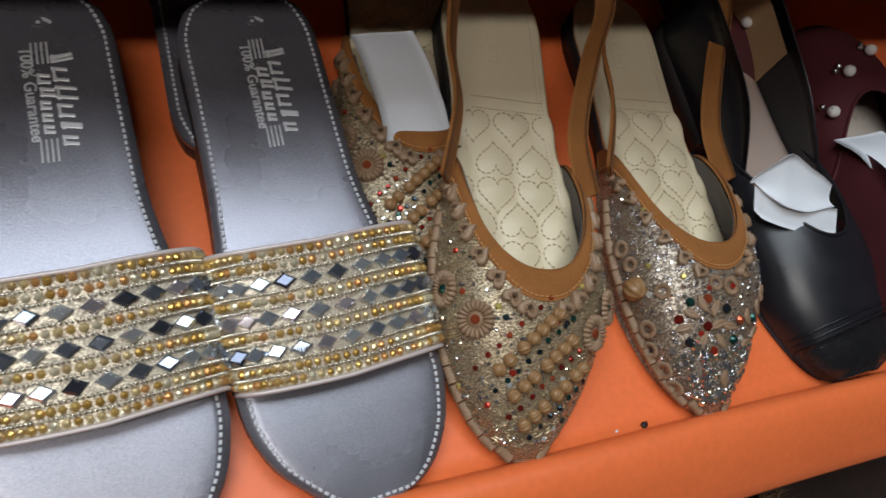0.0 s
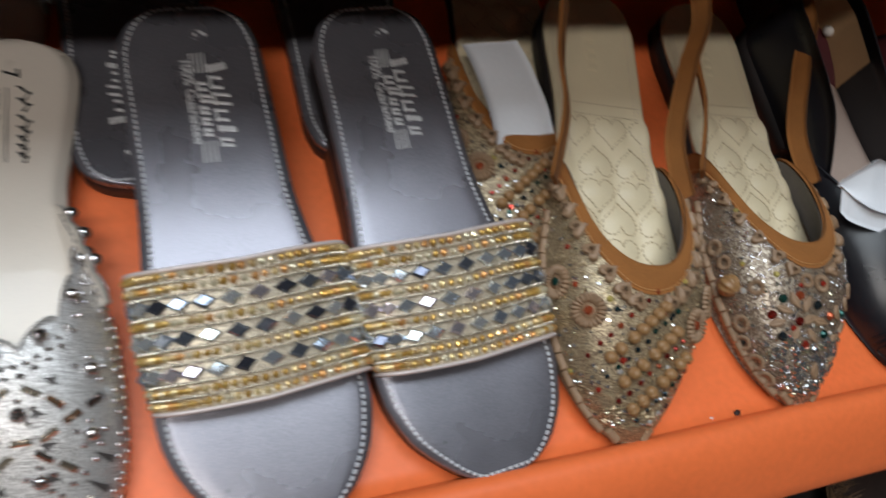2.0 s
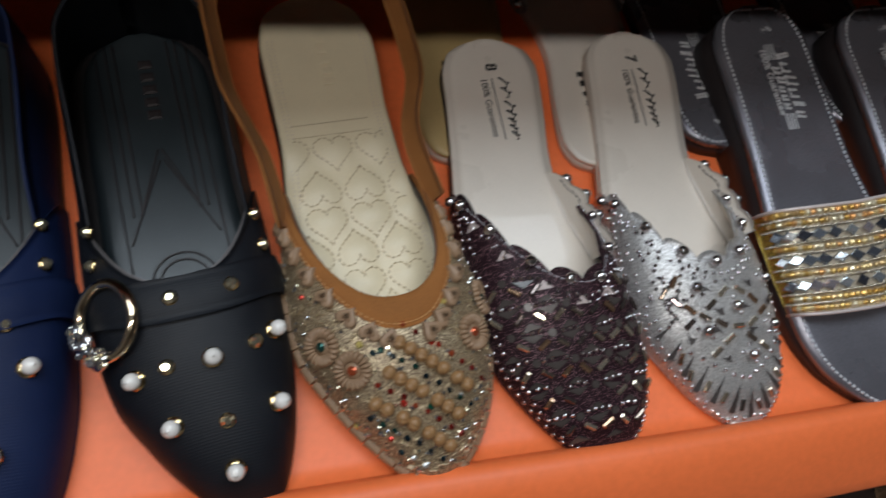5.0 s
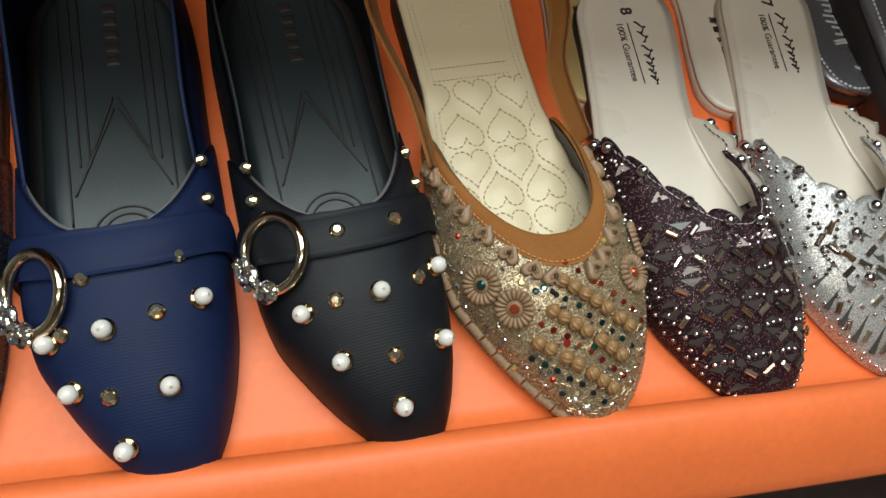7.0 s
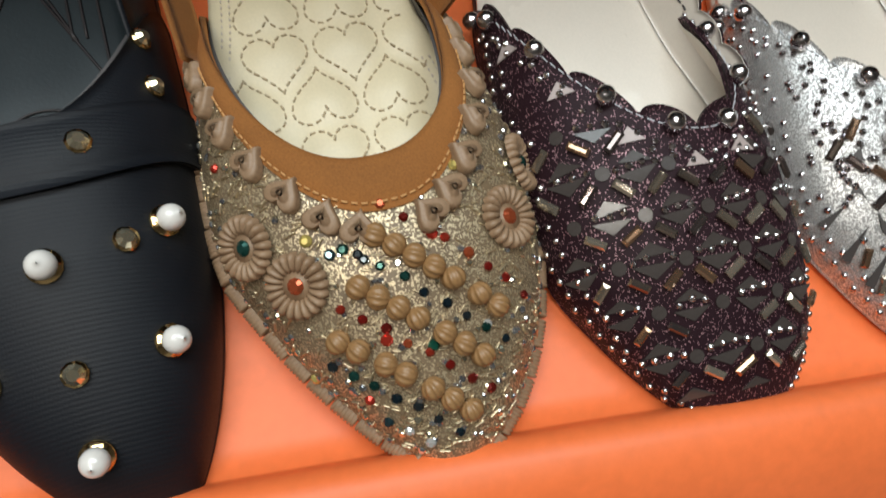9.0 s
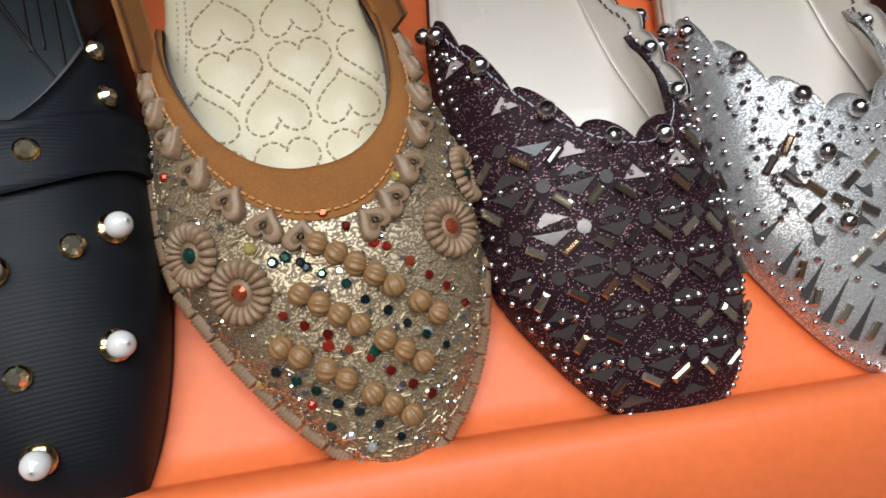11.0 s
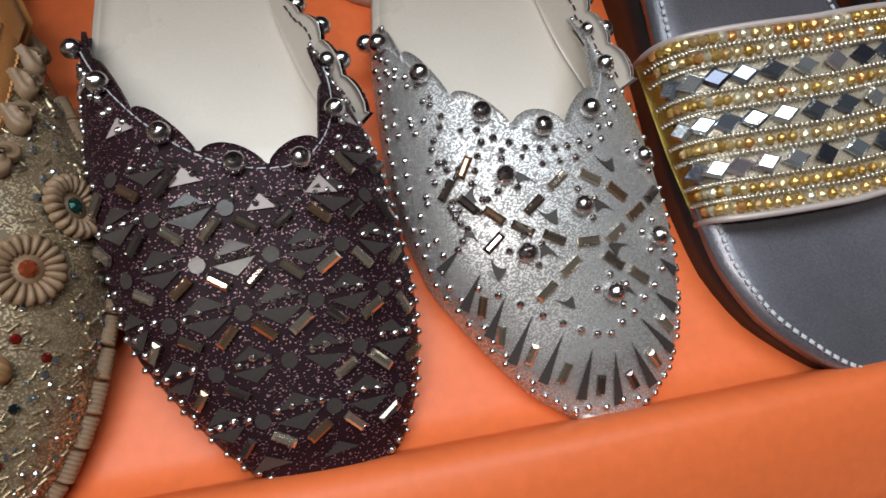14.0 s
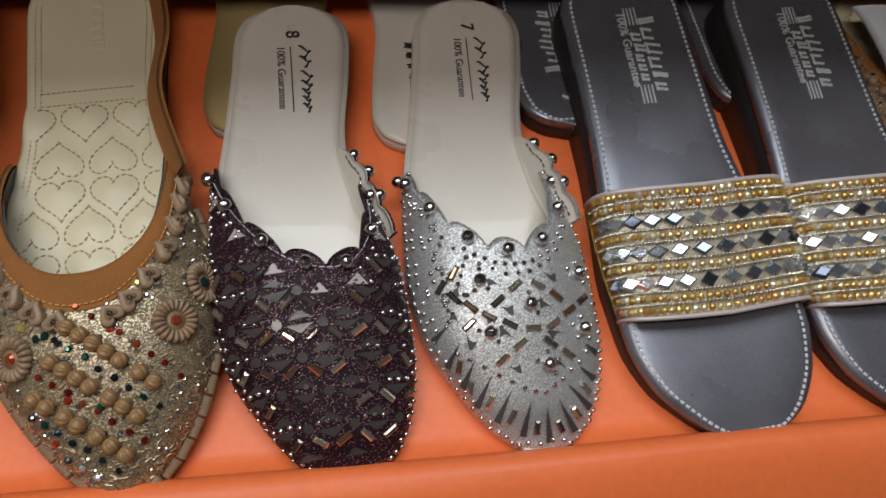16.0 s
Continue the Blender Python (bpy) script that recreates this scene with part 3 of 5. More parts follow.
def fin(long=0.0056, wide=0.0021, h=0.0003):
    """A curved three-cornered inlay with its tip along y, like a small fin."""
    top = [(-wide + 2.2 * wide * t ** 1.5, long * t) for t in np.linspace(0, 1, 7)]
    back = [(wide * (1 - t) ** 1.7 + 1.2 * wide * t - 0.5 * wide * math.sin(math.pi * t), long * t) for t in np.linspace(0.9, 0, 6)]
    pts = [(x, y - long / 2) for x, y in top + back]
    n = len(pts)
    return [(x, y, h) for x, y in pts] + [(x, y, 0) for x, y in pts], [tuple(reversed(range(n)))] + [(i, (i + 1) % n, n + (i + 1) % n, n + i) for i in range(n)]


def disc(r, h=0.0003, n=12):
    rows = [[(r * math.cos(t), r * math.sin(t), z) for t in np.arange(n) * 2 * math.pi / n] for z in (0, h)]
    v, f = grid(rows, True)
    return v, f + [tuple(n + i for i in range(n))]


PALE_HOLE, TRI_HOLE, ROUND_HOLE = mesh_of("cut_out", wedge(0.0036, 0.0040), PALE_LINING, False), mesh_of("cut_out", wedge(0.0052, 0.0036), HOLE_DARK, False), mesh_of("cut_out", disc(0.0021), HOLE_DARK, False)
# Slots are surface inlays, coloured dark for the shade inside over beige lining.
SLOT_DARK = material("slot_shade", (0.05, 0.042, 0.04), 0.5, vary=0.15, bump=0)
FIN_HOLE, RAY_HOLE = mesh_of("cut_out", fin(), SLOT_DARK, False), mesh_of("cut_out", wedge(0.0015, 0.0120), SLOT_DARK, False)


def mule_base(name, u, v, rot, cloth, label, number, insole=BEIGE, printed=True, skew=0.05, side=0.128, low=1.0):
    last = MULE
    ob = thing(name, u, v, rot, label=label, category="mule", group="perforated mules", tilt=1.8)
    vv, f = last.slab(lambda y: 0.0, lambda y: float(last.top(y)) - 0.0025)
    part("sole", vv, f, RUBBER if cloth is PLUM else BEIGE_EDGE, ob, "thin flat sole")
    vv, f = last.slab(lambda y: float(last.top(y)) - 0.003, last.top, inset=0.0, across=14)
    part("insole", vv, f, insole, ob, "smooth beige lined insole")
    vv, f = last.slab(lambda y: float(last.top(y)) - 0.001, lambda y: float(last.top(y)) + 0.0005, inset=0.0022, across=12, y_in=0.0022)
    pad = part("insole_pad", vv, f, insole, ob, "glossy beige insole sheet")
    if printed:
        def mark(x, y, turn):
            return pose(x, y, float(last.top(y)) + 0.0008, 1.3, 0, 0) @ pose(0, 0, 0, 0, 0, turn)
        lettering(number, 0.0095, PRINT_BLACK, ob, mark(-0.0035, 0.2235, -88), "printed size number", 0.0002)
        lettering("100% Guarantee", 0.0056, PRINT_BLACK, ob, mark(-0.0085, 0.214, -91), "printed words")
        # the maker's name as plain looped strokes
        y = 0.2135
        for adv, tall in ((0.0065, 0.0042), (0.0060, 0.0040), (0.0030, 0.0), (0.0060, 0.0042), (0.0048, 0.0036), (0.0044, 0.0022), (0.0042, 0.0022), (0.0042, 0.0022)):
            if tall:
                path = [(0.0022 + tall * 0.5 * (1 - math.cos(t)) + 0.0004 * t, y - adv * t / 6.28 + 0.0011 * math.sin(t * 2), 0) for t in np.linspace(0, 6.28, 18)]
                a, f = tube([(x, yy, float(last.top(yy)) + 0.0008) for x, yy, _ in path], [0.0003 + 0.0004 * abs(math.sin(k * 0.5)) for k in range(18)], 4)
                part("printed_bar", a, f, PRINT_BLACK, ob, "black printed stroke")
            y -= adv
        a, f = block(0.0005, 0.039, 0.0003)
        part("printed_bar", a, f, PRINT_BLACK, ob, "thin printed underline", False, mark(-0.0022, 0.194, -1))
    heights = [(y, h * low) for y, h in MULE_HIGH]
    up = Upper(last, heights, 0.0800, side, 2.2, 0.0068, 8, out=0.0012, full=0.62, side_r=0.128, skew=skew)
    a, f = shell(up.rows(34, 155), 0.0013)
    vamp = part("vamp", a, f, cloth, ob, "scalloped perforated vamp")
    inner = Upper(last, [(y, max(0.001, h - 0.0018)) for y, h in heights], 0.0805, side + 0.001, 2.2, 0.0, 11, out=-0.0006, full=0.62, side_r=0.130, skew=skew)
    a, f = grid(inner.rows(20, 41, reach=84))
    part("lining", a, f, BEIGE, ob, "pale beige vamp lining")
    # the inner side of the shoe leans outwards from the insole, lined in beige and scalloped along its edge
    def flap(y, s, off=0.0):
        h = 0.0165 * (max(0.0, min(1.0, (0.1525 - y) / 0.022)) ** 0.6)
        h = h * (1 + 0.17 * abs(math.cos((y - 0.07) * math.pi / 0.0125)) ** 0.55) * s
        return np.array((float(last.r(y)) - 0.0045 + 0.40 * h + off, y + 0.0, float(last.top(y)) + 0.0004 + 0.85 * h - 0.5 * off))
    ys = np.linspace(0.100, 0.1520, 90)
    a, f = shell([[flap(y, s) for y in ys] for s in np.linspace(0, 1, 9)], 0.0005)
    part("side_lining", a, f, BEIGE, ob, "beige lining of the leaning side")
    a, f = shell([[flap(y, s, 0.0012) for y in ys] for s in np.linspace(0, 1, 9)], 0.0005)
    flank = part("side", a, f, cloth, ob, "scalloped side leaning outwards")
    a, f = dashes([flap(y, 0.70, -0.0006) for y in np.linspace(0.103, 0.1445, 70)], 0.0021, 0.0010, 0.0006, 0.0004)
    part("stitching", a, f, PEWTER_SIDE, ob, "dark seam inside the side lining")
    for k in range(3):
        y = 0.1195 + 0.0125 * k
        p = flap(y, 0.88, 0.0026)
        piece("round_stud", DOME_BEAD, flank, frame_at(p, np.array((0.8, 0, -0.3))))
    for a in np.radians((-82, -67.5, -45, -22.5, 0, 22.5, 45, 67.5, 82)):
        p, n = up.around(a, up.line(a) + 0.0004, 0.0023)
        piece("round_stud", DOME_BEAD, vamp, frame_at(p, n))
    stitch = []
    for a in np.radians(np.linspace(-80, 80, 140)):
        stitch.append(up.around(a, up.line(a) + 0.0002, 0.0003)[0])
    a, f = dashes(stitch, 0.0022, 0.0010, 0.0003, 0.0002)
    part("stitching", a, f, STITCH_GREY, vamp, "pale stitched line below the scallops")
    rng = random.Random(number)
    studs = []
    for off in (0.011, 0.0145):
        for a in np.radians(np.linspace(-84, 84, 30 if off < 0.012 else 24)):
            y = up.line(a) - off + 0.005 + rng.uniform(-0.0006, 0.0006)
            if rng.random() < 0.85:
                p, n = up.around(a, y, 0.0002)
                studs.append(frame_at(p, n, 0, rng.uniform(0.8, 1.1)))
    for side in (-1, 1):
        for k, y in enumerate(np.linspace(0.004, 0.125, 30)):
            p, n = up.around(side * math.radians((80 if y > 0.01 else 62) + rng.uniform(-2, 2)), y, 0.0002)
            studs.append(frame_at(p, n, 0, 0.95))
            if k % 4 != 3:
                p, n = up.around(side * math.radians(69 + rng.uniform(-3, 2)), y + 0.002, 0.0002)
                studs.append(frame_at(p, n, 0, 0.9))
    for a in np.radians(np.linspace(-55, 55, 6)):
        p, n = up.around(a, 0.0045 + rng.uniform(-0.0008, 0.0012), 0.0002)
        studs.append(frame_at(p, n))
    return ob, vamp, up, studs, rng


def finish_studs(vamp, studs):
    a, f = many(ball(0.00125, 8, 6, 0.85), studs)
    part("small_stud", a, f, STEEL, vamp, "tiny round steel studs", kind="stuff")


def build_plum(u, v, rot):
    ob, vamp, up, studs, rng = mule_base("plum_mule", u, v, rot, PLUM, "dark plum glitter mule with steel studs and smoky stones", "8", skew=0.24, side=0.140)
    for a in np.radians((-62, -40, -18, 5, 28, 54)):
        piece("cut_out", PALE_HOLE, vamp, frame_at(*up.around(a, up.line(a) - 0.0105, 0.0003), 0, rng.uniform(1.0, 1.25)))
    # rows of slanting stones in zigzag, with three-cornered openings in their angles and round ones at their peaks
    def place(x, y, lift):
        half = (up.last.l(y) + up.last.r(y)) / 2
        c = (up.last.r(y) - up.last.l(y)) / 2
        k = (x - c) / half
        if abs(k) > 0.95 or y < 0.006 or y > up.line(math.asin(k)) - 0.0095:
            return None
        return up.on(x, y, lift)

    step = 0.0088
    for row in range(6):
        y0 = 0.0670 - 0.0126 * row if row < 5 else 0.0796
        for i in range(-6, 7):
            x = -0.0019 + step * i
            up_stroke = (i + row) % 2 == 1
            bow = 0.0011 * (x / 0.025) ** 2
            spot = place(x, y0 + bow, 0.0008)
            if spot and rng.random() < 0.93:
                piece("baguette_stone", BAGUETTE, vamp, frame_at(*spot, (-53 if up_stroke else 47) + rng.uniform(-6, 6), rng.uniform(0.9, 1.05)))
            mid = x + step / 2
            if up_stroke:
                spot = place(mid, y0 + bow - 0.0062, 0.0003)
                if spot:
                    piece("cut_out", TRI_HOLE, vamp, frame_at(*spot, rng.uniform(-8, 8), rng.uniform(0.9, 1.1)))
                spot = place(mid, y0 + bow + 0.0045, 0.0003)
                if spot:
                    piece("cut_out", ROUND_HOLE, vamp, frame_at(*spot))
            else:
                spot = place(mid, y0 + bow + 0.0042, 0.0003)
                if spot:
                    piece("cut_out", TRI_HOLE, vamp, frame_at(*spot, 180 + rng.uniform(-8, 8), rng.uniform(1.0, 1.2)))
        for x in np.arange(-0.042, 0.042, 0.0036):
            near = abs(((x - (-0.0019 + step * (0.5 if row % 2 else 1.5))) / (2 * step) + 0.5) % 1 - 0.5) * 2 * step
            spot = place(x, y0 + 0.0060 + 0.0011 * (x / 0.025) ** 2 + rng.uniform(-0.0008, 0.0008), 0.0002)
            if spot and near > 0.0028 and rng.random() < 0.95:
                studs.append(frame_at(*spot, 0, rng.uniform(0.9, 1.1)))
    finish_studs(vamp, studs)
    return ob


def build_silver(u, v, rot):
    ob, vamp, up, studs, rng = mule_base("silver_mule", u, v, rot, SILVER, "silver glitter mule with round studs and cut-outs", "7", low=0.87)
    mm = 0.001
    for x, y in ((-14.9, 68.5), (5.2, 57.6), (-12.3, 47.1), (10.9, 33.7), (28.6, 72.0), (27.8, 48.0)):
        p, n = up.on(x * mm, y * mm, 0.0016)
        piece("round_stud", DOME_BEAD, vamp, frame_at(p, n))
        for t in range(5):
            q = math.radians(72 * t + 20)
            if rng.random() < 0.8:
                p, n = up.on(x * mm + 0.0047 * math.cos(q), y * mm + 0.0047 * math.sin(q), 0.0002)
                studs.append(frame_at(p, n))
    # slanting stones in crossing chains
    for x, y, turn in ((-25.3, 72.8, -34), (-25.8, 62.8, 37), (-19.5, 58.3, 44), (-8.5, 59.3, -53), (-0.7, 65.2, -52), (9.3, 65.4, 60), (17.0, 60.9, 51), (-12.5, 53.5, 56), (-4.2, 49.9, 59), (5.4, 47.8, 90), (14.3, 49.3, -55), (-20.6, 51.2, -54), (-0.5, 41.8, -55), (12.4, 42.0, 52), (19.9, 37.5, 56), (-8.0, 36.4, -53), (22.2, 55.0, -56), (29.5, 60.5, -53), (-30.6, 68.1, -43)):
        p, n = up.on(x * mm, y * mm, 0.0002)
        piece("baguette_stone", BAGUETTE, vamp, frame_at(p, n, turn))
    for x, y, turn in ((-9.4, 67.3, -88), (-24.8, 66.2, -15), (-5.3, 55.6, 85), (12.1, 57.4, -85), (-25.6, 54.6, -123), (-5.7, 46.7, -98), (-21.4, 44.7, 43), (14.9, 46.1, -56), (-3.3, 32.3, 95), (16.0, 34.1, -95), (15.0, 68.8, 90)):
        p, n = up.on(x * mm, y * mm, 0.0003)
        piece("cut_out", FIN_HOLE, vamp, frame_at(p, n, turn, rng.uniform(0.9, 1.1)))
    # pointed slots round the toe, with a stone between each two
    for x, y, long, turn in ((-32.1, 49.9, 7.4, -52), (-27.4, 40.6, 9.6, -30), (-21.7, 32.6, 10.8, -27), (-15.8, 25.5, 13.4, -29), (-8.2, 19.1, 14.0, -29), (0.7, 14.0, 14.6, -14), (9.6, 11.6, 15.6, 7), (17.6, 14.2, 16.0, 32), (23.6, 21.1, 15.0, 48), (28.2, 30.0, 9.1, 57), (31.0, 40.0, 7.5, 60)):
        q = math.radians(turn)
        p, n = up.on((x + 0.45 * long * math.sin(q)) * mm, max(2.5, y - 0.45 * long * math.cos(q)) * mm, 0.0004)
        r, _ = up.on((x - 0.45 * long * math.sin(q)) * mm, (y + 0.45 * long * math.cos(q)) * mm, 0.0004)
        m, k = up.on(x * mm, y * mm, 0.0005)
        piece("cut_out", RAY_HOLE, vamp, frame_at(m - (r - p) / 2, k, 0, 1.0, r - p) @ Matrix.Diagonal((1, np.linalg.norm(r - p) / 0.012, 1, 1)))
    for x, y, turn in ((-25.0, 36.2, -28), (-20.8, 27.8, -28), (-13.6, 21.4, -37), (-5.3, 15.1, -32), (5.1, 10.4, -6), (14.8, 10.4, 29), (22.0, 15.0, 44), (27.0, 24.0, 52)):
        p, n = up.on(x * mm, y * mm, 0.0002)
        piece("baguette_stone", BAGUETTE, vamp, frame_at(p, n, turn, 0.92))
    for a in np.radians(np.linspace(-52, 46, 13)):
        p, n = up.around(a, 0.0225 + 0.027 * abs(math.sin(a)) ** 1.6 + rng.uniform(-0.0008, 0.0008), 0.0002)
        studs.append(frame_at(p, n))
    for k in range(44):
        x, y = rng.uniform(-0.037, -0.020), rng.uniform(0.050, 0.098)
        if y < up.line(math.asin(max(-1, x / 0.040))) - 0.012:
            p, n = up.on(x, y, 0.0002)
            studs.append(frame_at(p, n))
    finish_studs(vamp, studs)
    return ob


plum = build_plum(-0.1835, 0.013, 1.5)
silver = build_silver(-0.104, 0.017, -1.5)


# ---- embroidered slingbacks ----
SLING_OUT = [(0, 0.0005), (0.005, 0.004), (0.0143, 0.0125), (0.0305, 0.0245), (0.05, 0.0355), (0.067, 0.0425), (0.085, 0.0445), (0.12, 0.041), (0.155, 0.0345), (0.19, 0.0315), (0.235, 0.0315), (0.257, 0.027), (0.266, 0.017), (0.270, 0.004)]
SLING_IN = [(0, 0.0065), (0.005, 0.0135), (0.0145, 0.0235), (0.03, 0.0330), (0.042, 0.0375), (0.06, 0.0420), (0.085, 0.0430), (0.12, 0.036), (0.155, 0.0290), (0.19, 0.0285), (0.235, 0.0315), (0.257, 0.027), (0.266, 0.017), (0.270, 0.004)]
SLING_TOP = [(0, 0.006), (0.05, 0.007), (0.10, 0.009), (0.16, 0.014), (0.270, 0.020)]
SLING_HIGH = [(0, 0.006), (0.004, 0.0115), (0.016, 0.021), (0.03, 0.0285), (0.055, 0.0375), (0.08, 0.0415), (0.11, 0.040), (0.16, 0.036)]


def heart(cx, cy, size, n=40, tall=1.0):
    out = []
    for t in np.linspace(0, 2 * math.pi, n):
        out.append((cx + size * 0.062 * 16 * math.sin(t) ** 3 / 2, cy - tall * size * 0.062 / 2 * (13 * math.cos(t) - 5 * math.cos(2 * t) - 2 * math.cos(3 * t) - math.cos(4 * t))))
    return out


HEARTS = [(x, y, way) for y, way, shift in ((0.1713, -1, 0), (0.1508, 1, 1), (0.1327, -1, 1), (0.1173, 1, 0), (0.0985, -1, 0), (0.083, 1, 1)) for x in np.arange(-2, 3) * 0.0226 - 0.0060 - 0.0113 * shift]


def ribbed_ball(r, ribs=9):
    rows = []
    for b in np.linspace(0.08, math.pi - 0.08, 9):
        rows.append([(r * math.sin(b) * math.cos(a) * (1 + 0.11 * math.cos(a * ribs)), r * math.sin(b) * math.sin(a) * (1 + 0.11 * math.cos(a * ribs)), r * math.cos(b)) for a in np.arange(ribs * 4) * 2 * math.pi / (ribs * 4)])
    v, f = grid([list(reversed(q)) for q in rows], True)
    m = ribs * 4
    return v, f + [tuple(range(m)), tuple(len(v) - 1 - i for i in range(m))]


def ribbed_bar(long, wide, high, ribs=7):
    rows = []
    for i in range(ribs * 3 + 1):
        y = -long / 2 + long * i / (ribs * 3)
        k = 1 - 0.16 * (i % 3 == 0)
        rows.append([(wide / 2 * math.cos(t) * k, y, high * math.sin(t) * k) for t in np.linspace(0, math.pi, 7)])
    v, f = grid(rows)
    return v, f + [tuple(reversed(range(7))), tuple(len(v) - 7 + i for i in range(7))]


def heart_bead(s):
    """A puffed heart with a smaller raised heart on it."""
    base = heart(0, 0, s, 20)[:-1]
    rows = [[(x * k, y * k, z * s) for x, y in base] for k, z in ((1, 0), (1.0, 0.22), (0.84, 0.34), (0.58, 0.28), (0.5, 0.38), (0.2, 0.42))]
    v, f = grid([list(reversed(r)) for r in rows], True)
    n = len(base)
    return v, f + [tuple(len(v) - 1 - i for i in range(n))]


def flower_ring(r0, r1, high, petals=20):
    """A ring of close cords like petals round a hollow."""
    poses = []
    for i in range(petals):
        t = 360 * i / petals
        poses.append(pose(0, 0, 0, 0, 0, t) @ pose(0, (r0 + r1) / 2, 0))
    bar = []
    for y, k in zip(np.linspace(-(r1 - r0) / 2, (r1 - r0) / 2, 6), (0.5, 0.85, 0.95, 1.0, 1.0, 0.6)):
        bar.append([(math.pi * r1 / petals * 0.98 * k * math.cos(t) * (0.72 + 0.28 * (y + (r1 - r0) / 2) / (r1 - r0)), y, high * k * math.sin(t)) for t in np.linspace(0, math.pi, 6)])
    v, f = grid(bar)
    return many((v, f + [tuple(reversed(range(6))), tuple(len(v) - 6 + i for i in range(6))]), poses)


WOOD = mesh_of("wooden_bead", ribbed_ball(0.0034), WOOD_BEAD)
EDGE_BEAD = mesh_of("edge_bead", ribbed_bar(0.0080, 0.0050, 0.0034), TAUPE_BEAD)
HEART = mesh_of("heart_bead", heart_bead(0.0102), TAUPE_BEAD)
FLOWER = mesh_of("flower_bead", flower_ring(0.0036, 0.0086, 0.0030), TAUPE_BEAD)
EYE_RED, EYE_GREEN = mesh_of("flower_stone", gem(0.0022, 10, 0.6), RED_STONE, False), mesh_of("flower_stone", gem(0.0022, 10, 0.6), GREEN_STONE, False)
BEAD_CUP = mesh_of("bead_cup", disc(0.0040, 0.0010, 14), TAUPE_BEAD)


def leaf_form(s):
    rows = []
    for i, y in enumerate(np.linspace(-1, 1, 15)):
        w = 0.48 * (1 - abs(y) ** 1.8) + 0.02
        k = 0.75 if i % 2 else 1.0
        rows.append([(-w * s * 0.5, y * s * 0.5, 0), (-w * s * 0.42, y * s * 0.5, 0.14 * s * k), (-0.03 * s, y * s * 0.5, 0.2 * s * k), (0, y * s * 0.5, 0.11 * s), (0.03 * s, y * s * 0.5, 0.2 * s * k), (w * s * 0.42, y * s * 0.5, 0.14 * s * k), (w * s * 0.5, y * s * 0.5, 0)])
    return grid(rows)


LEAF = mesh_of("leaf_bead", leaf_form(0.0095), TAUPE_BEAD)


def puff(x, y, mirror=1):
    x *= mirror
    if y < 0.085 or y > 0.180:
        return 0.0
    best = 9.0
    for cx, cy, way in HEARTS:
        best = min(best, math.hypot((x - cx) / 0.0104, (y - cy + 0.0015 * way) / 0.0100))
    return 0.0024 * max(0.0, 1 - best ** 2)


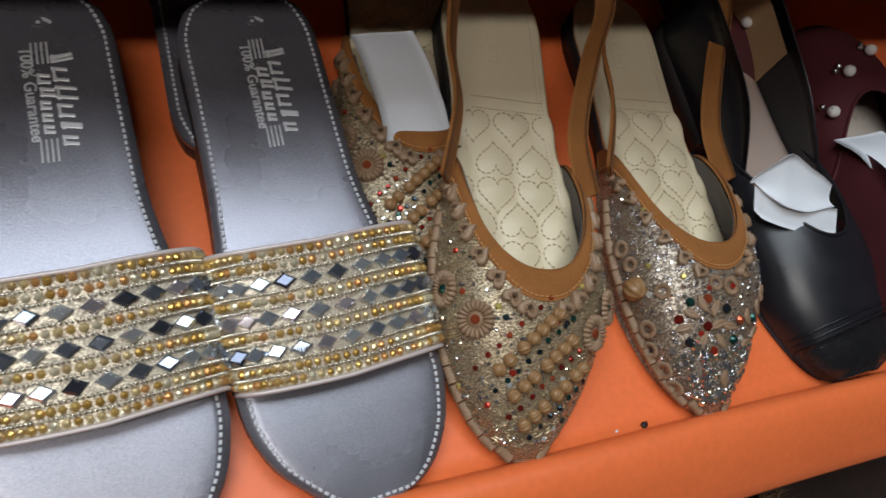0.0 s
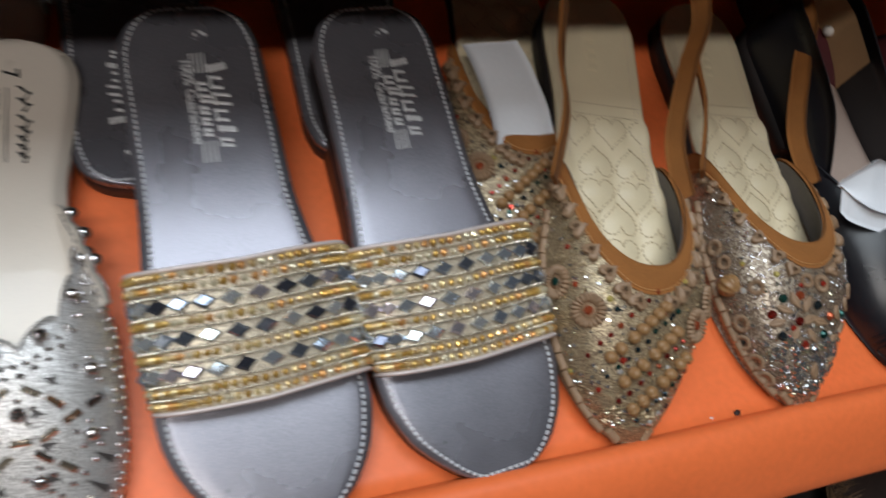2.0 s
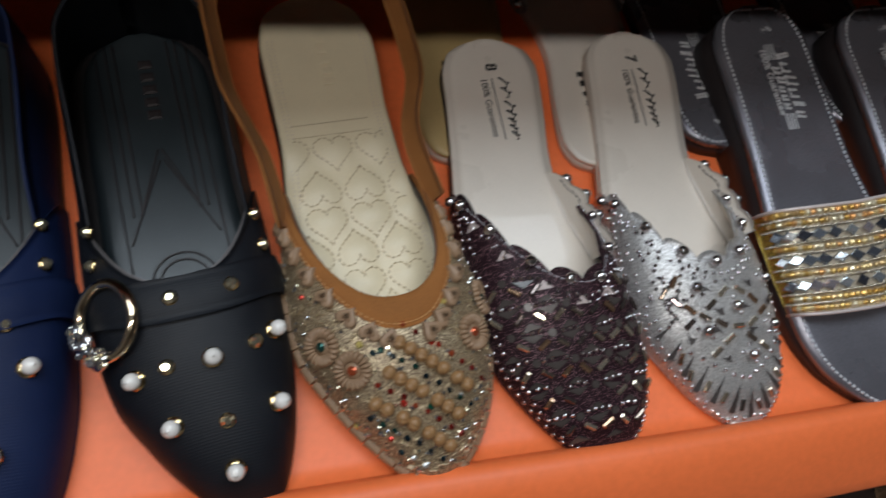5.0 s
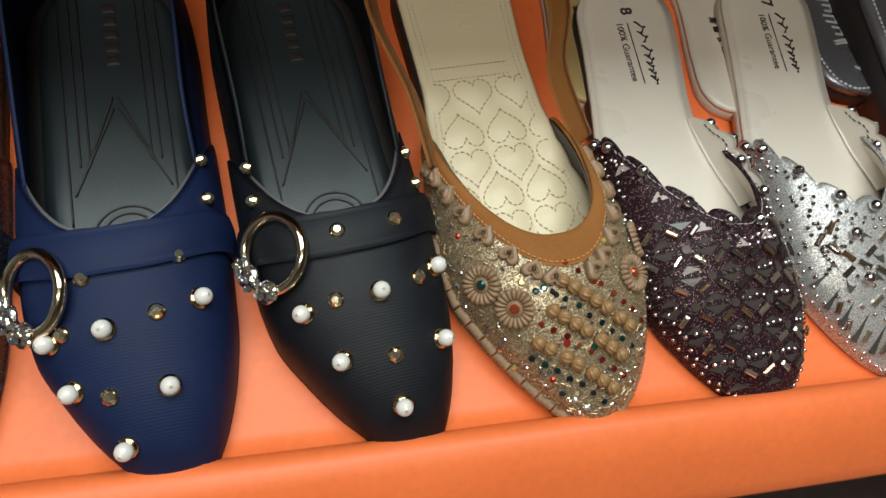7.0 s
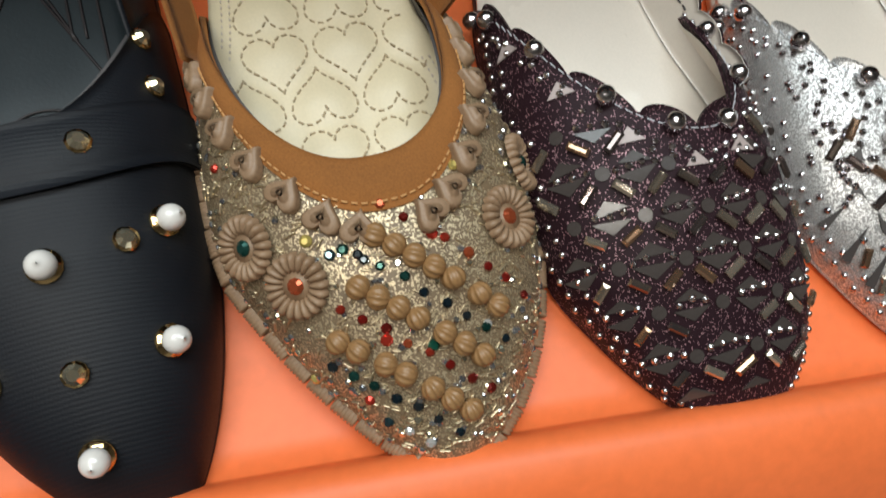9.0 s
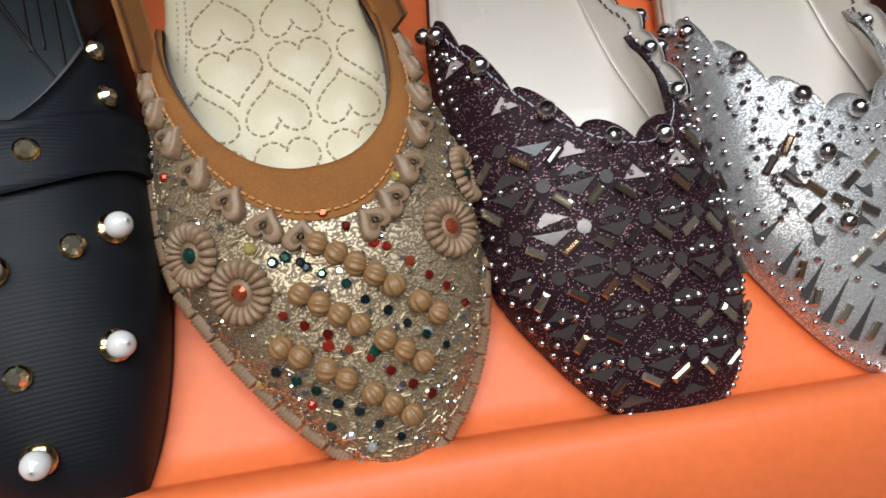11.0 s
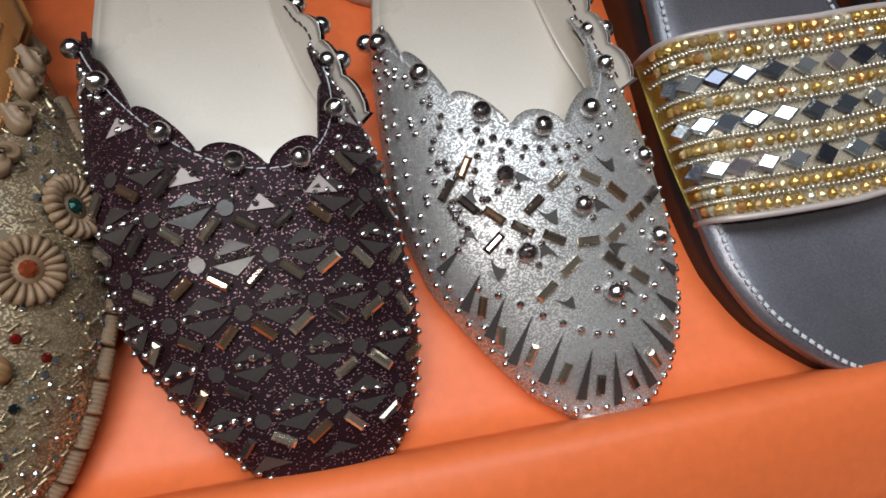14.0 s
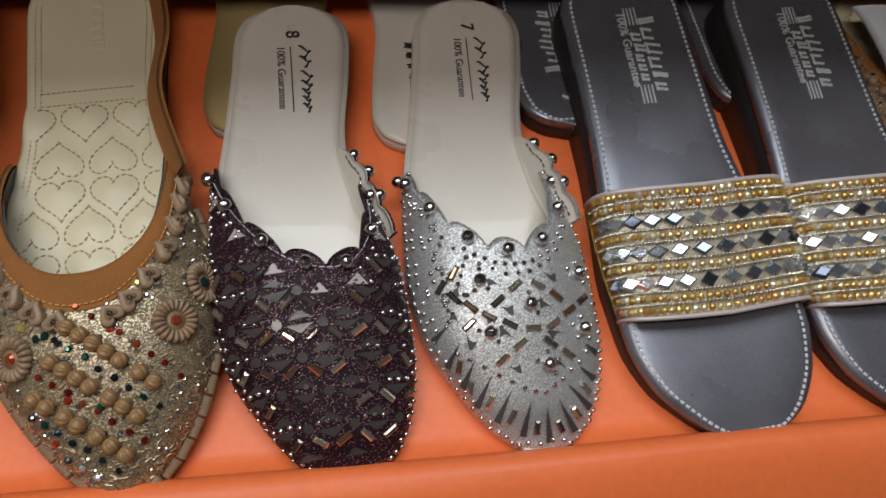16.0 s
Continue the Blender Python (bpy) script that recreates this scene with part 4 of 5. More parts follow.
def build_sling(u, v, rot, label, design="rows", name="slingback_shoe", strap=True, w=0.0, tilt=0.0, mirror=1, low=1.0, slim=1.0):
    last = Last(*([[(y, w2 * slim) for y, w2 in side] for side in (SLING_OUT, SLING_IN)][::mirror]), SLING_TOP, 0.270)
    ob = thing(name, u, v, rot, w, label=label, category="shoe", group="embroidered slingback shoes", tilt=tilt)
    heights = [(y, h * low) for y, h in SLING_HIGH]
    a, f = last.slab(lambda y: 0.0, lambda y: float(last.top(y)) - 0.003)
    part("sole", a, f, RUBBER, ob, "dark flat sole")
    a, f = last.slab(lambda y: float(last.top(y)) - 0.0035, last.top, inset=0.0005, n=110, across=46, relief=lambda x, y: puff(x, y, mirror))
    bed = part("insole", a, f, CREAM, ob, "cream quilted insole with stitched hearts")
    lift = lambda x, y: (x * mirror, y, float(last.top(y)) + puff(x, y) + 0.0003)
    for cx, cy, way in HEARTS:
        pts = [lift(x, y) for x, y in heart(cx, cy, 0.0205, 44, 1.06 * way) if -last.l(y) + 0.006 < x * mirror < last.r(y) - 0.006]
        if len(pts) > 8:
            a, f = dashes(pts, 0.0018, 0.0011, 0.0006, 0.0004)
            part("stitching", a, f, SEAM, bed, "brown heart stitching")
    for y in (0.1815, 0.1887):
        a, f = dashes([lift(x, y) for x in np.linspace(-0.0245, 0.0165, 20)], 0.0014, 0.0009, 0.0005, 0.0003)
        part("stitching", a, f, SEAM, bed, "brown cross stitching")
    for inset in (0.0045, 0.007):
        left, right = last.rim(0.07, 0.245, inset, 0.0004)
        for side in (left, right):
            a, f = dashes(side, 0.0011, 0.0012, 0.0005, 0.0003)
            part("stitching", a, f, BEIGE_EDGE, bed, "tone on tone edge stitching")
    for k in range(5):
        a, f = block(0.006, 0.0042, 0.0006)
        y = 0.240 - 0.0066 * k
        part("embossed_bar", a, f, CREAM, bed, "embossed bar", False, pose(0.001 * mirror, y, float(last.top(y)), 3.2, 0, 0))
    up = Upper(last, heights, 0.0700, 0.146, 2.4, out=0.002, full=0.58)
    cloth = GOLD_CLOTH if design == "rows" else SILVER_CLOTH
    a, f = shell(up.rows(36, 61), 0.0016)
    vamp = part("vamp", a, f, cloth, ob, "beaded metallic embroidery over the toe")
    # suede binding along the topline, outside and rolled over the edge
    wide = 0.0145
    rows = []
    for s in np.linspace(0, 1, 7):
        row = []
        for ang in np.radians(np.linspace(-88, 88, 81)):
            e = up.end(ang)
            p, n = up.around(ang, e - 0.006 + wide * s, 0.0)
            row.append(p + n * (0.0004 + 0.0011 * math.sin(math.pi * min(1, s + 0.08))))
        rows.append(row)
    a, f = shell(rows, 0.002)
    bind = part("binding", a, f, SUEDE, ob, "tan suede binding with matching stitching")
    path = [up.around(ang, up.end(ang) - 0.0040, 0.0013)[0] for ang in np.radians(np.linspace(-86, 86, 160))]
    a, f = dashes(path, 0.0017, 0.0008, 0.0006, 0.0004)
    part("stitching", a, f, SUEDE_THREAD, bind, "pale tan stitching")
    inner = Upper(last, [(y, max(0.001, h - 0.002)) for y, h in heights], 0.077, 0.153, 2.4, out=-0.0004, full=0.58)
    a, f = grid(inner.rows(16, 41, reach=86))
    part("lining", a, f, LINING_DARK, ob, "dark grey lining")
    if strap:
        # heel strap: rises from the sides and passes behind the heel
        keys = ((-0.0405, 0.128, 0.024), (-0.0435, 0.160, 0.033), (-0.0555, 0.1985, 0.050), (-0.0565, 0.231, 0.060), (-0.0440, 0.2555, 0.066), (-0.010, 0.2735, 0.070), (0.0215, 0.2575, 0.066), (0.0345, 0.2305, 0.060), (0.0375, 0.1915, 0.050), (0.0305, 0.163, 0.038), (0.0365, 0.130, 0.026))
        if mirror < 0:
            keys = ((-0.0405, 0.128, 0.024), (-0.034, 0.160, 0.033), (-0.0395, 0.1975, 0.048), (-0.0480, 0.228, 0.058), (-0.0420, 0.254, 0.065), (-0.010, 0.2725, 0.070), (0.0220, 0.2555, 0.066), (0.0345, 0.2285, 0.060), (0.0364, 0.194, 0.050), (0.0310, 0.166, 0.038), (0.0365, 0.130, 0.026))
        run = [smooth_curve([(i, k[c] * (mirror if c == 0 else 1)) for i, k in enumerate(keys)]) for c in range(3)]
        rows = []
        for t in np.linspace(0, len(keys) - 1, 90):
            c = np.array([float(r(t)) for r in run])
            d = np.array([float(r(t + 0.05)) - float(r(t - 0.05)) for r in run])
            d /= np.linalg.norm(d)
            out = np.cross(d, (0, 0, 1)) * -mirror
            out /= np.linalg.norm(out)
            face = 0.55 * out + np.array((0, 0, 0.83))
            rows.append([c + face * q for q in np.linspace(-0.0056, 0.0056, 6)])
        a, f = shell(rows, 0.0022)
        part("heel_strap", a, f, SUEDE, ob, "tan suede heel strap")
    rng = random.Random(11)
    # ribbed beads along the sole line
    for side in (-1, 1):
        y, k = 0.004, 0
        while y < 0.118:
            p, n = up.around(side * math.radians(84 if y > 0.008 else 70), y, -0.0004)
            q, _ = up.around(side * math.radians(84 if y + 0.004 > 0.008 else 70), y + 0.004, -0.0004)
            d = q - p
            piece("edge_bead", EDGE_BEAD, vamp, frame_at(p, n, rng.uniform(-8, 8), 1.0, d))
            y += 0.0086 * abs(d[1]) / np.linalg.norm(d)
            k += 1
    red, green, mixed, clear = [], [], [], []
    if design == "rows":
        for x, y, eye in ((-0.0362, 0.0665, EYE_GREEN), (-0.0260, 0.0530, EYE_RED), (0.0305, 0.0575, EYE_RED), (0.0405, 0.0747, EYE_GREEN)):
            p, n = up.on(mirror * x, y, 0.0004)
            m = frame_at(p, n)
            piece("flower_bead", FLOWER, vamp, m)
            piece("bead_cup", BEAD_CUP, vamp, m)
            piece("flower_stone", eye, vamp, m @ pose(0, 0, 0.0009))
        for s in (-1, 1):
            for k, ang in enumerate(np.linspace(12, 78, 8)):
                ang = s * math.radians(ang)
                p, n = up.around(ang, up.end(ang) - 0.0110, 0.0003)
                q, _ = up.around(ang + 0.05, up.end(ang + 0.05) - 0.0110, 0)
                piece("heart_bead", HEART, vamp, frame_at(p, n, 0, 1.0, q - p) @ pose(0, 0, 0, 0, 0, rng.uniform(-15, 15) + (90 if s > 0 else 90)))
        # diagonal rows of turned wooden beads in small groups, with lines of stones between the rows
        d = np.array((0.757, -0.65))
        for row, (x0, y0, groups) in enumerate(((-0.0052, 0.0585, (5, 2)), (-0.0118, 0.0479, (4, 3)), (-0.0190, 0.0378, (2, 2, 3)))):
            s = 0.0
            for group in groups:
                for k in range(group):
                    x, y = x0 + d[0] * s, y0 + d[1] * s
                    p, n = up.on(mirror * x, y, 0.0021)
                    piece("wooden_bead", WOOD, vamp, frame_at(p, n, rng.uniform(-25, 25) + 40 * mirror, 0.88) @ pose(0, 0, 0, 90, 0, 0))
                    s += 0.0054
                s += 0.0020
        for x0, y0, bag, count in ((-0.0015, 0.0655, red, 8), (-0.0135, 0.0575, green, 2), (-0.0098, 0.0548, green, 8), (-0.0170, 0.0443, red, 8), (-0.0225, 0.0330, green, 8), (-0.0255, 0.0285, mixed, 7), (-0.0300, 0.0400, mixed, 2), (0.0400, 0.0560, mixed, 2)):
            for k in range(count):
                x, y = x0 + d[0] * 0.0060 * k + rng.uniform(-0.0005, 0.0005), y0 + d[1] * 0.0060 * k + rng.uniform(-0.0005, 0.0005)
                if y < 0.006 or not -last.l(y) * 0.9 < mirror * x < last.r(y) * 0.9:
                    continue
                p, n = up.on(mirror * x, y, 0.0006)
                bag.append(frame_at(p, n, rng.uniform(0, 40), rng.uniform(0.72, 0.92)))
    else:
        # carved leaves round coloured stones, small flowers along the side and one large ribbed ball
        for x, y, turn in ((-19.5, 44, 60), (-13.7, 48, 20), (-7.0, 45.5, -25), (-23, 38, 95), (-14, 31.5, 160), (-5.0, 30.5, -150), (-6.0, 38, -70), (0.5, 37, -100), (-1.8, 14, 10), (9.0, 18.5, -30), (12, 30, -60), (14, 42, 200), (20, 36, -40), (24, 48, 30)):
            p, n = up.on(x * 0.001, y * 0.001, 0.0003)
            piece("leaf_bead", LEAF, vamp, frame_at(p, n, turn, rng.uniform(0.85, 1.05)))
        for x, y, bag in ((-19.6, 49.3, green), (-10.5, 50, red), (-25, 42.3, red), (-11.6, 37.5, red), (-20.6, 31.2, green), (-9.2, 26.2, red), (-0.5, 45, green), (3, 31, green), (8, 40, red), (18, 42, green)):
            p, n = up.on(x * 0.001, y * 0.001, 0.0006)
            bag.append(frame_at(p, n, 0, 1.45))
        for x, y in ((-40, 85), (-30.6, 57), (-35, 42), (-33, 33), (-28, 22.5), (-22.8, 14), (-5, 57.5), (-39, 75), (4, 56), (30, 56), (27, 30)):
            p, n = up.on(x * 0.001, y * 0.001, 0.0004)
            piece("flower_bead", FLOWER, vamp, frame_at(p, n, 0, 0.5 + rng.uniform(-0.04, 0.08)))
        p, n = up.on(-0.0385, 0.0620, 0.0015)
        piece("wooden_bead", WOOD, vamp, frame_at(p, n, 30, 1.75) @ pose(0, 0, 0, 90, 0, 0))
        for s in (-1, 1):
            for ang in np.linspace(18, 78, 7):
                ang = s * math.radians(ang)
                p, n = up.around(ang, up.end(ang) - 0.0110, 0.0003)
                piece("heart_bead", HEART, vamp, frame_at(p, n, rng.uniform(0, 360), 0.85))
        for k in range(110):
            y = rng.uniform(0.004, 0.030)
            x = rng.uniform(-0.95, 0.8) * last.l(y)
            p, n = up.on(x, y, 0.0004)
            clear.append(frame_at(p, n, rng.uniform(0, 40), rng.uniform(0.8, 1.35)))
    for k in range(330):
        ang, y = math.radians(rng.uniform(-80, 80)), rng.uniform(0.006, 0.115)
        if y > up.end(ang) - 0.003:
            continue
        p, n = up.around(ang, y, 0.0003)
        r = rng.random()
        (mixed if r < 0.06 else clear).append(frame_at(p, n, rng.uniform(0, 40), rng.uniform(0.4, 0.7) if r > 0.06 else rng.uniform(0.75, 1.0)))
    for bag, mat, tag in ((red, RED_STONE, "red cut stones"), (green, GREEN_STONE, "green cut stones"), (mixed, COLOUR_STONE, "red, green and gold cut stones"), (clear, CLEAR_STONE, "clear cut stones")):
        if bag:
            a, f = many(gem(0.0017, 8, 0.75), bag)
            part("cut_stone", a, f, mat, vamp, tag, False, kind="stuff")
    # raised metal thread worked over the ground
    threads = []
    for k in range(1000):
        ang, y = math.radians(rng.uniform(-84, 84)), rng.uniform(0.005, 0.125)
        if y > up.end(ang) - 0.002:
            continue
        p, n = up.around(ang, y, 0.0001)
        threads.append(frame_at(p, n, rng.choice((-1, 1)) * rng.uniform(30, 90), rng.uniform(0.7, 1.3)))
    a, f = many(ribbed_bar(0.0026, 0.0006, 0.0006, 2), threads)
    part("metal_thread", a, f, THREAD if design == "rows" else STEEL, vamp, "short raised metal threads", kind="stuff")
    return ob


build_sling(-0.263, 0.016, 5.5, "tan suede slingback with gold embroidered toe and quilted cream insole")
build_sling(0.160, 0.014, -12.0, "tan suede slingback with gold embroidered toe beside pewter sandal", mirror=-1, tilt=3.2, slim=0.95)
build_sling(0.2675, 0.012, -8.5, "tan suede slingback with silver embroidery and clear toe stones", design="leaves", mirror=-1, slim=0.92)
build_sling(0.142, 0.108, -8.0, "tan suede embroidered shoe stuffed with white card", mirror=-1, low=0.55, w=-0.004, strap=False)


# ---- satin loafers with pearls ----
LOAFER = Last(
    [(0, 0.0005), (0.004, 0.003), (0.011, 0.0065), (0.025, 0.0172), (0.04, 0.0265), (0.062, 0.0370), (0.085, 0.0405), (0.12, 0.0415), (0.16, 0.0405), (0.20, 0.0400), (0.225, 0.038), (0.243, 0.030), (0.251, 0.016), (0.254, 0.004)],
    [(0, 0.013), (0.007, 0.0195), (0.0246, 0.0282), (0.045, 0.0340), (0.063, 0.0368), (0.085, 0.038), (0.12, 0.0390), (0.16, 0.0385), (0.20, 0.0390), (0.225, 0.038), (0.243, 0.030), (0.251, 0.016), (0.254, 0.004)],
    [(0, 0.006), (0.05, 0.007), (0.10, 0.009), (0.16, 0.012), (0.254, 0.016)], 0.254)
LOAFER_HIGH = [(0, 0.003), (0.006, 0.007), (0.0176, 0.0195), (0.03, 0.027), (0.045, 0.033), (0.07, 0.040), (0.10, 0.0435), (0.13, 0.043), (0.17, 0.040)]
PEARL_MESH, CLAW = mesh_of("pearl", ball(0.0036, 16, 10), PEARL), mesh_of("pearl_cup", disc(0.0042, 0.0014, 16), GOLD)
CRYSTAL, CRYSTAL_CUP = mesh_of("crystal", gem(0.0026, 10, 0.8), CLEAR_STONE, False), mesh_of("crystal_cup", disc(0.0032, 0.0012, 10), GOLD)


def build_loafer(u, v, rot, cloth, label, ring=(-0.0302, 0.0912), ribbed=False, pearls=(), crystals=()):
    last = LOAFER
    ob = thing("satin_loafer", u, v, rot, label=label, category="shoe", group="satin loafers")
    a, f = last.slab(lambda y: 0.0, lambda y: float(last.top(y)) - 0.003)
    part("sole", a, f, RUBBER, ob, "dark flat sole")
    a, f = last.slab(lambda y: float(last.top(y)) - 0.0035, last.top, inset=0.0085, across=14)
    bed = part("insole", a, f, GREY_INSOLE, ob, "dark grey padded insole with stitched lines")
    z = lambda x, y: (x, y, float(last.top(y)) + 0.0004)
    lines = []
    for s in (-1, 1):
        for x0 in (0.013, 0.017):
            lines.append([z(s * x0 * (1 if y > 0.15 else 1), y) for y in np.linspace(0.148, 0.245, 30)])
        lines.append([z(s * (0.001 + 0.013 * k), 0.182 - 0.034 * k) for k in np.linspace(0, 1, 14)])
        lines.append([z(s * (0.001 + 0.019 * k), 0.176 - 0.042 * k) for k in np.linspace(0, 1, 14)])
        lines.append([z(s * 0.022, y) for y in np.linspace(0.12, 0.24, 30)])
    for r in (0.011, 0.0145):
        lines.append([z(r * math.cos(t), 0.112 + r * math.sin(t)) for t in np.linspace(0.1, math.pi - 0.1, 20)])
    for p in lines:
        a, f = tube(p, 0.0005, 5)
        part("stitching", a, f, PEWTER_SIDE, bed, "dark quilting line")
    for k in range(5):
        a, f = block(0.0065, 0.0052, 0.0007)
        y = 0.232 - 0.0075 * k
        part("embossed_bar", a, f, PEWTER_SIDE, bed, "embossed bar", False, pose(0.001, y, float(last.top(y)), 1.5, 0, 0))
    up = Upper(last, LOAFER_HIGH, 0.0985, 0.152, 2.6, out=0.0015, full=0.68)
    a, f = shell(up.rows(36, 61), 0.0018)
    vamp = part("vamp", a, f, cloth, ob, "plain satin vamp")
    high = smooth_curve([(0.10, 0.010), (0.135, 0.030), (0.16, 0.040), (0.19, 0.046), (0.235, 0.056), (0.254, 0.058)])
    a, f = shell(wall(last, 0.102, high, 0.006), -0.0018)
    part("quarter", a, f, cloth, ob, "side and heel of the shoe")
    inner = Upper(last, [(y, max(0.001, h - 0.0024)) for y, h in LOAFER_HIGH], 0.100, 0.153, 2.6, out=-0.001, full=0.68)
    a, f = grid(inner.rows(14, 41, reach=86))
    part("lining", a, f, LINING_DARK, ob, "dark lining")
    # folded band across the instep
    for s0, s1, up_by in ((-0.017, 0.0015, 0.0030),):
        rows = []
        for s in np.linspace(0, 1, 7):
            row = []
            for ang in np.radians(np.linspace(-86, 86, 61)):
                y = up.throat + 0.012 * abs(math.sin(ang)) ** 2.4 + s0 + (s1 - s0) * s
                p, n = up.around(ang, min(y, up.end(ang) + 0.001), 0)
                row.append(p + n * (0.0003 + up_by * math.sin(math.pi * (0.12 + 0.76 * s)) ** 0.5))
            rows.append(row)
        a, f = shell(rows, 0.002)
        band = part("instep_band", a, f, cloth, ob, "folded band across the instep")
    if ribbed:
        for ang in np.radians(np.linspace(-84, 84, 60)):
            pts = [up.around(ang, up.throat + 0.012 * abs(math.sin(ang)) ** 2.4 - 0.0165 + 0.017 * s, 0.0022)[0] for s in np.linspace(0, 1, 4)]
            a, f = tube(pts, 0.0006, 5)
            part("rib", a, f, cloth, band)
    if ring:
        m_at, m_n = up.on(*ring, 0.0036)
        m = frame_at(m_at, m_n)
        t = np.linspace(0, 2 * math.pi, 48, endpoint=False)
        a, f = tube([(0.0142 * math.cos(k), 0.0152 * math.sin(k), 0.0) for k in t], 0.0023, 10, True)
        buckle = part("buckle_ring", a, f, PALE_GOLD, ob, "polished gold ring buckle", local=m)
        poses = []
        rng = random.Random(5)
        for k in range(46):
            q, rr = math.radians(rng.uniform(170, 262)), rng.uniform(-0.0025, 0.0030)
            poses.append(frame_at(((0.0145 + rr) * math.cos(q), (0.0155 + rr) * math.sin(q), 0.0026), (0, 0, 1), rng.uniform(0, 40), 1.2))
        a, f = many(gem(0.0011, 8, 0.8), poses)
        part("pave_stone", a, f, CLEAR_STONE, buckle, "clear pave stones on the ring", False, kind="stuff")
        vv, ff = [], []
        for q in (195, 240):
            a, f = ball(0.0052, 14, 8, 0.4)
            k = len(vv)
            vv += [(x + 0.0148 * math.cos(math.radians(q)), y + 0.0158 * math.sin(math.radians(q)), z2) for x, y, z2 in a]
            ff += [tuple(k + i for i in q2) for q2 in f]
        part("ring_knob", vv, ff, STEEL, buckle, "silver knobs set with stones")
    if pearls:
        for x, y in pearls:
            p, n = up.on(x, y, 0.0)
            m = frame_at(p, n)
            piece("pearl_cup", CLAW, vamp, m)
            piece("pearl", PEARL_MESH, vamp, m @ pose(0, 0, 0.0034))
        for x, y in crystals:
            p, n = up.on(x, y, 0.0026 if y > 0.088 and abs(x) < 0.03 else 0.0)
            m = frame_at(p, n)
            piece("crystal_cup", CRYSTAL_CUP, vamp, m)
            piece("crystal", CRYSTAL, vamp, m @ pose(0, 0, 0.0008))
    return ob


build_loafer(-0.3475, 0.013, 7.0, BLACK_CLOTH, "black satin loafer with pearl studs and a gold ring buckle", ring=(-0.0300, 0.0904), pearls=((-0.0250, 0.0640), (0.0050, 0.0643), (-0.0146, 0.0430), (0.0047, 0.0213), (0.0262, 0.0430), (0.0310, 0.0730)), crystals=((-0.0125, 0.0650), (0.0225, 0.0680), (0.0055, 0.0395), (-0.0060, 0.0908), (0.0170, 0.0925), (0.0352, 0.1144), (0.0345, 0.1300), (-0.0350, 0.1180), (-0.0345, 0.1340)))
build_loafer(-0.441, 0.013, 4.5, NAVY, "navy blue satin loafer with pearl studs and a gold ring buckle", ring=(-0.0285, 0.0810), pearls=((-0.0066, 0.0616), (0.0267, 0.0695), (0.0122, 0.0384), (-0.0058, 0.0211), (-0.0210, 0.0441), (-0.0267, 0.0622)), crystals=((0.0116, 0.0650), (-0.0085, 0.0386), (0.0212, 0.0866), (-0.0124, 0.0818), (-0.0221, 0.0637), (0.0345, 0.1144), (0.0340, 0.1330)))
BLUE_GLITTER = glitter("night_glitter", (0.012, 0.012, 0.02), (0.25, 0.28, 0.36), 1600, 0.4, 0.5, 0.12, 0.8)
build_loafer(-0.533, 0.015, 3.0, BLUE_GLITTER, "black glitter loafer with a ribbed instep band", ring=None, ribbed=True)

# ---- black court shoe ----
COURT = Last(
    [(0, 0.012), (0.004, 0.022), (0.02, 0.033), (0.05, 0.041), (0.085, 0.042), (0.12, 0.037), (0.16, 0.032), (0.20, 0.031), (0.225, 0.031), (0.243, 0.025), (0.251, 0.015), (0.254, 0.004)],
    [(0, 0.012), (0.004, 0.022), (0.02, 0.033), (0.05, 0.040), (0.085, 0.040), (0.12, 0.035), (0.16, 0.031), (0.20, 0.031), (0.225, 0.031), (0.243, 0.025), (0.251, 0.015), (0.254, 0.004)],
    [(0, 0.008), (0.05, 0.008), (0.10, 0.010), (0.16, 0.016), (0.254, 0.026)], 0.254)
COURT_HIGH = [(0, 0.012), (0.004, 0.018), (0.02, 0.026), (0.045, 0.033), (0.075, 0.038), (0.11, 0.039), (0.16, 0.040)]


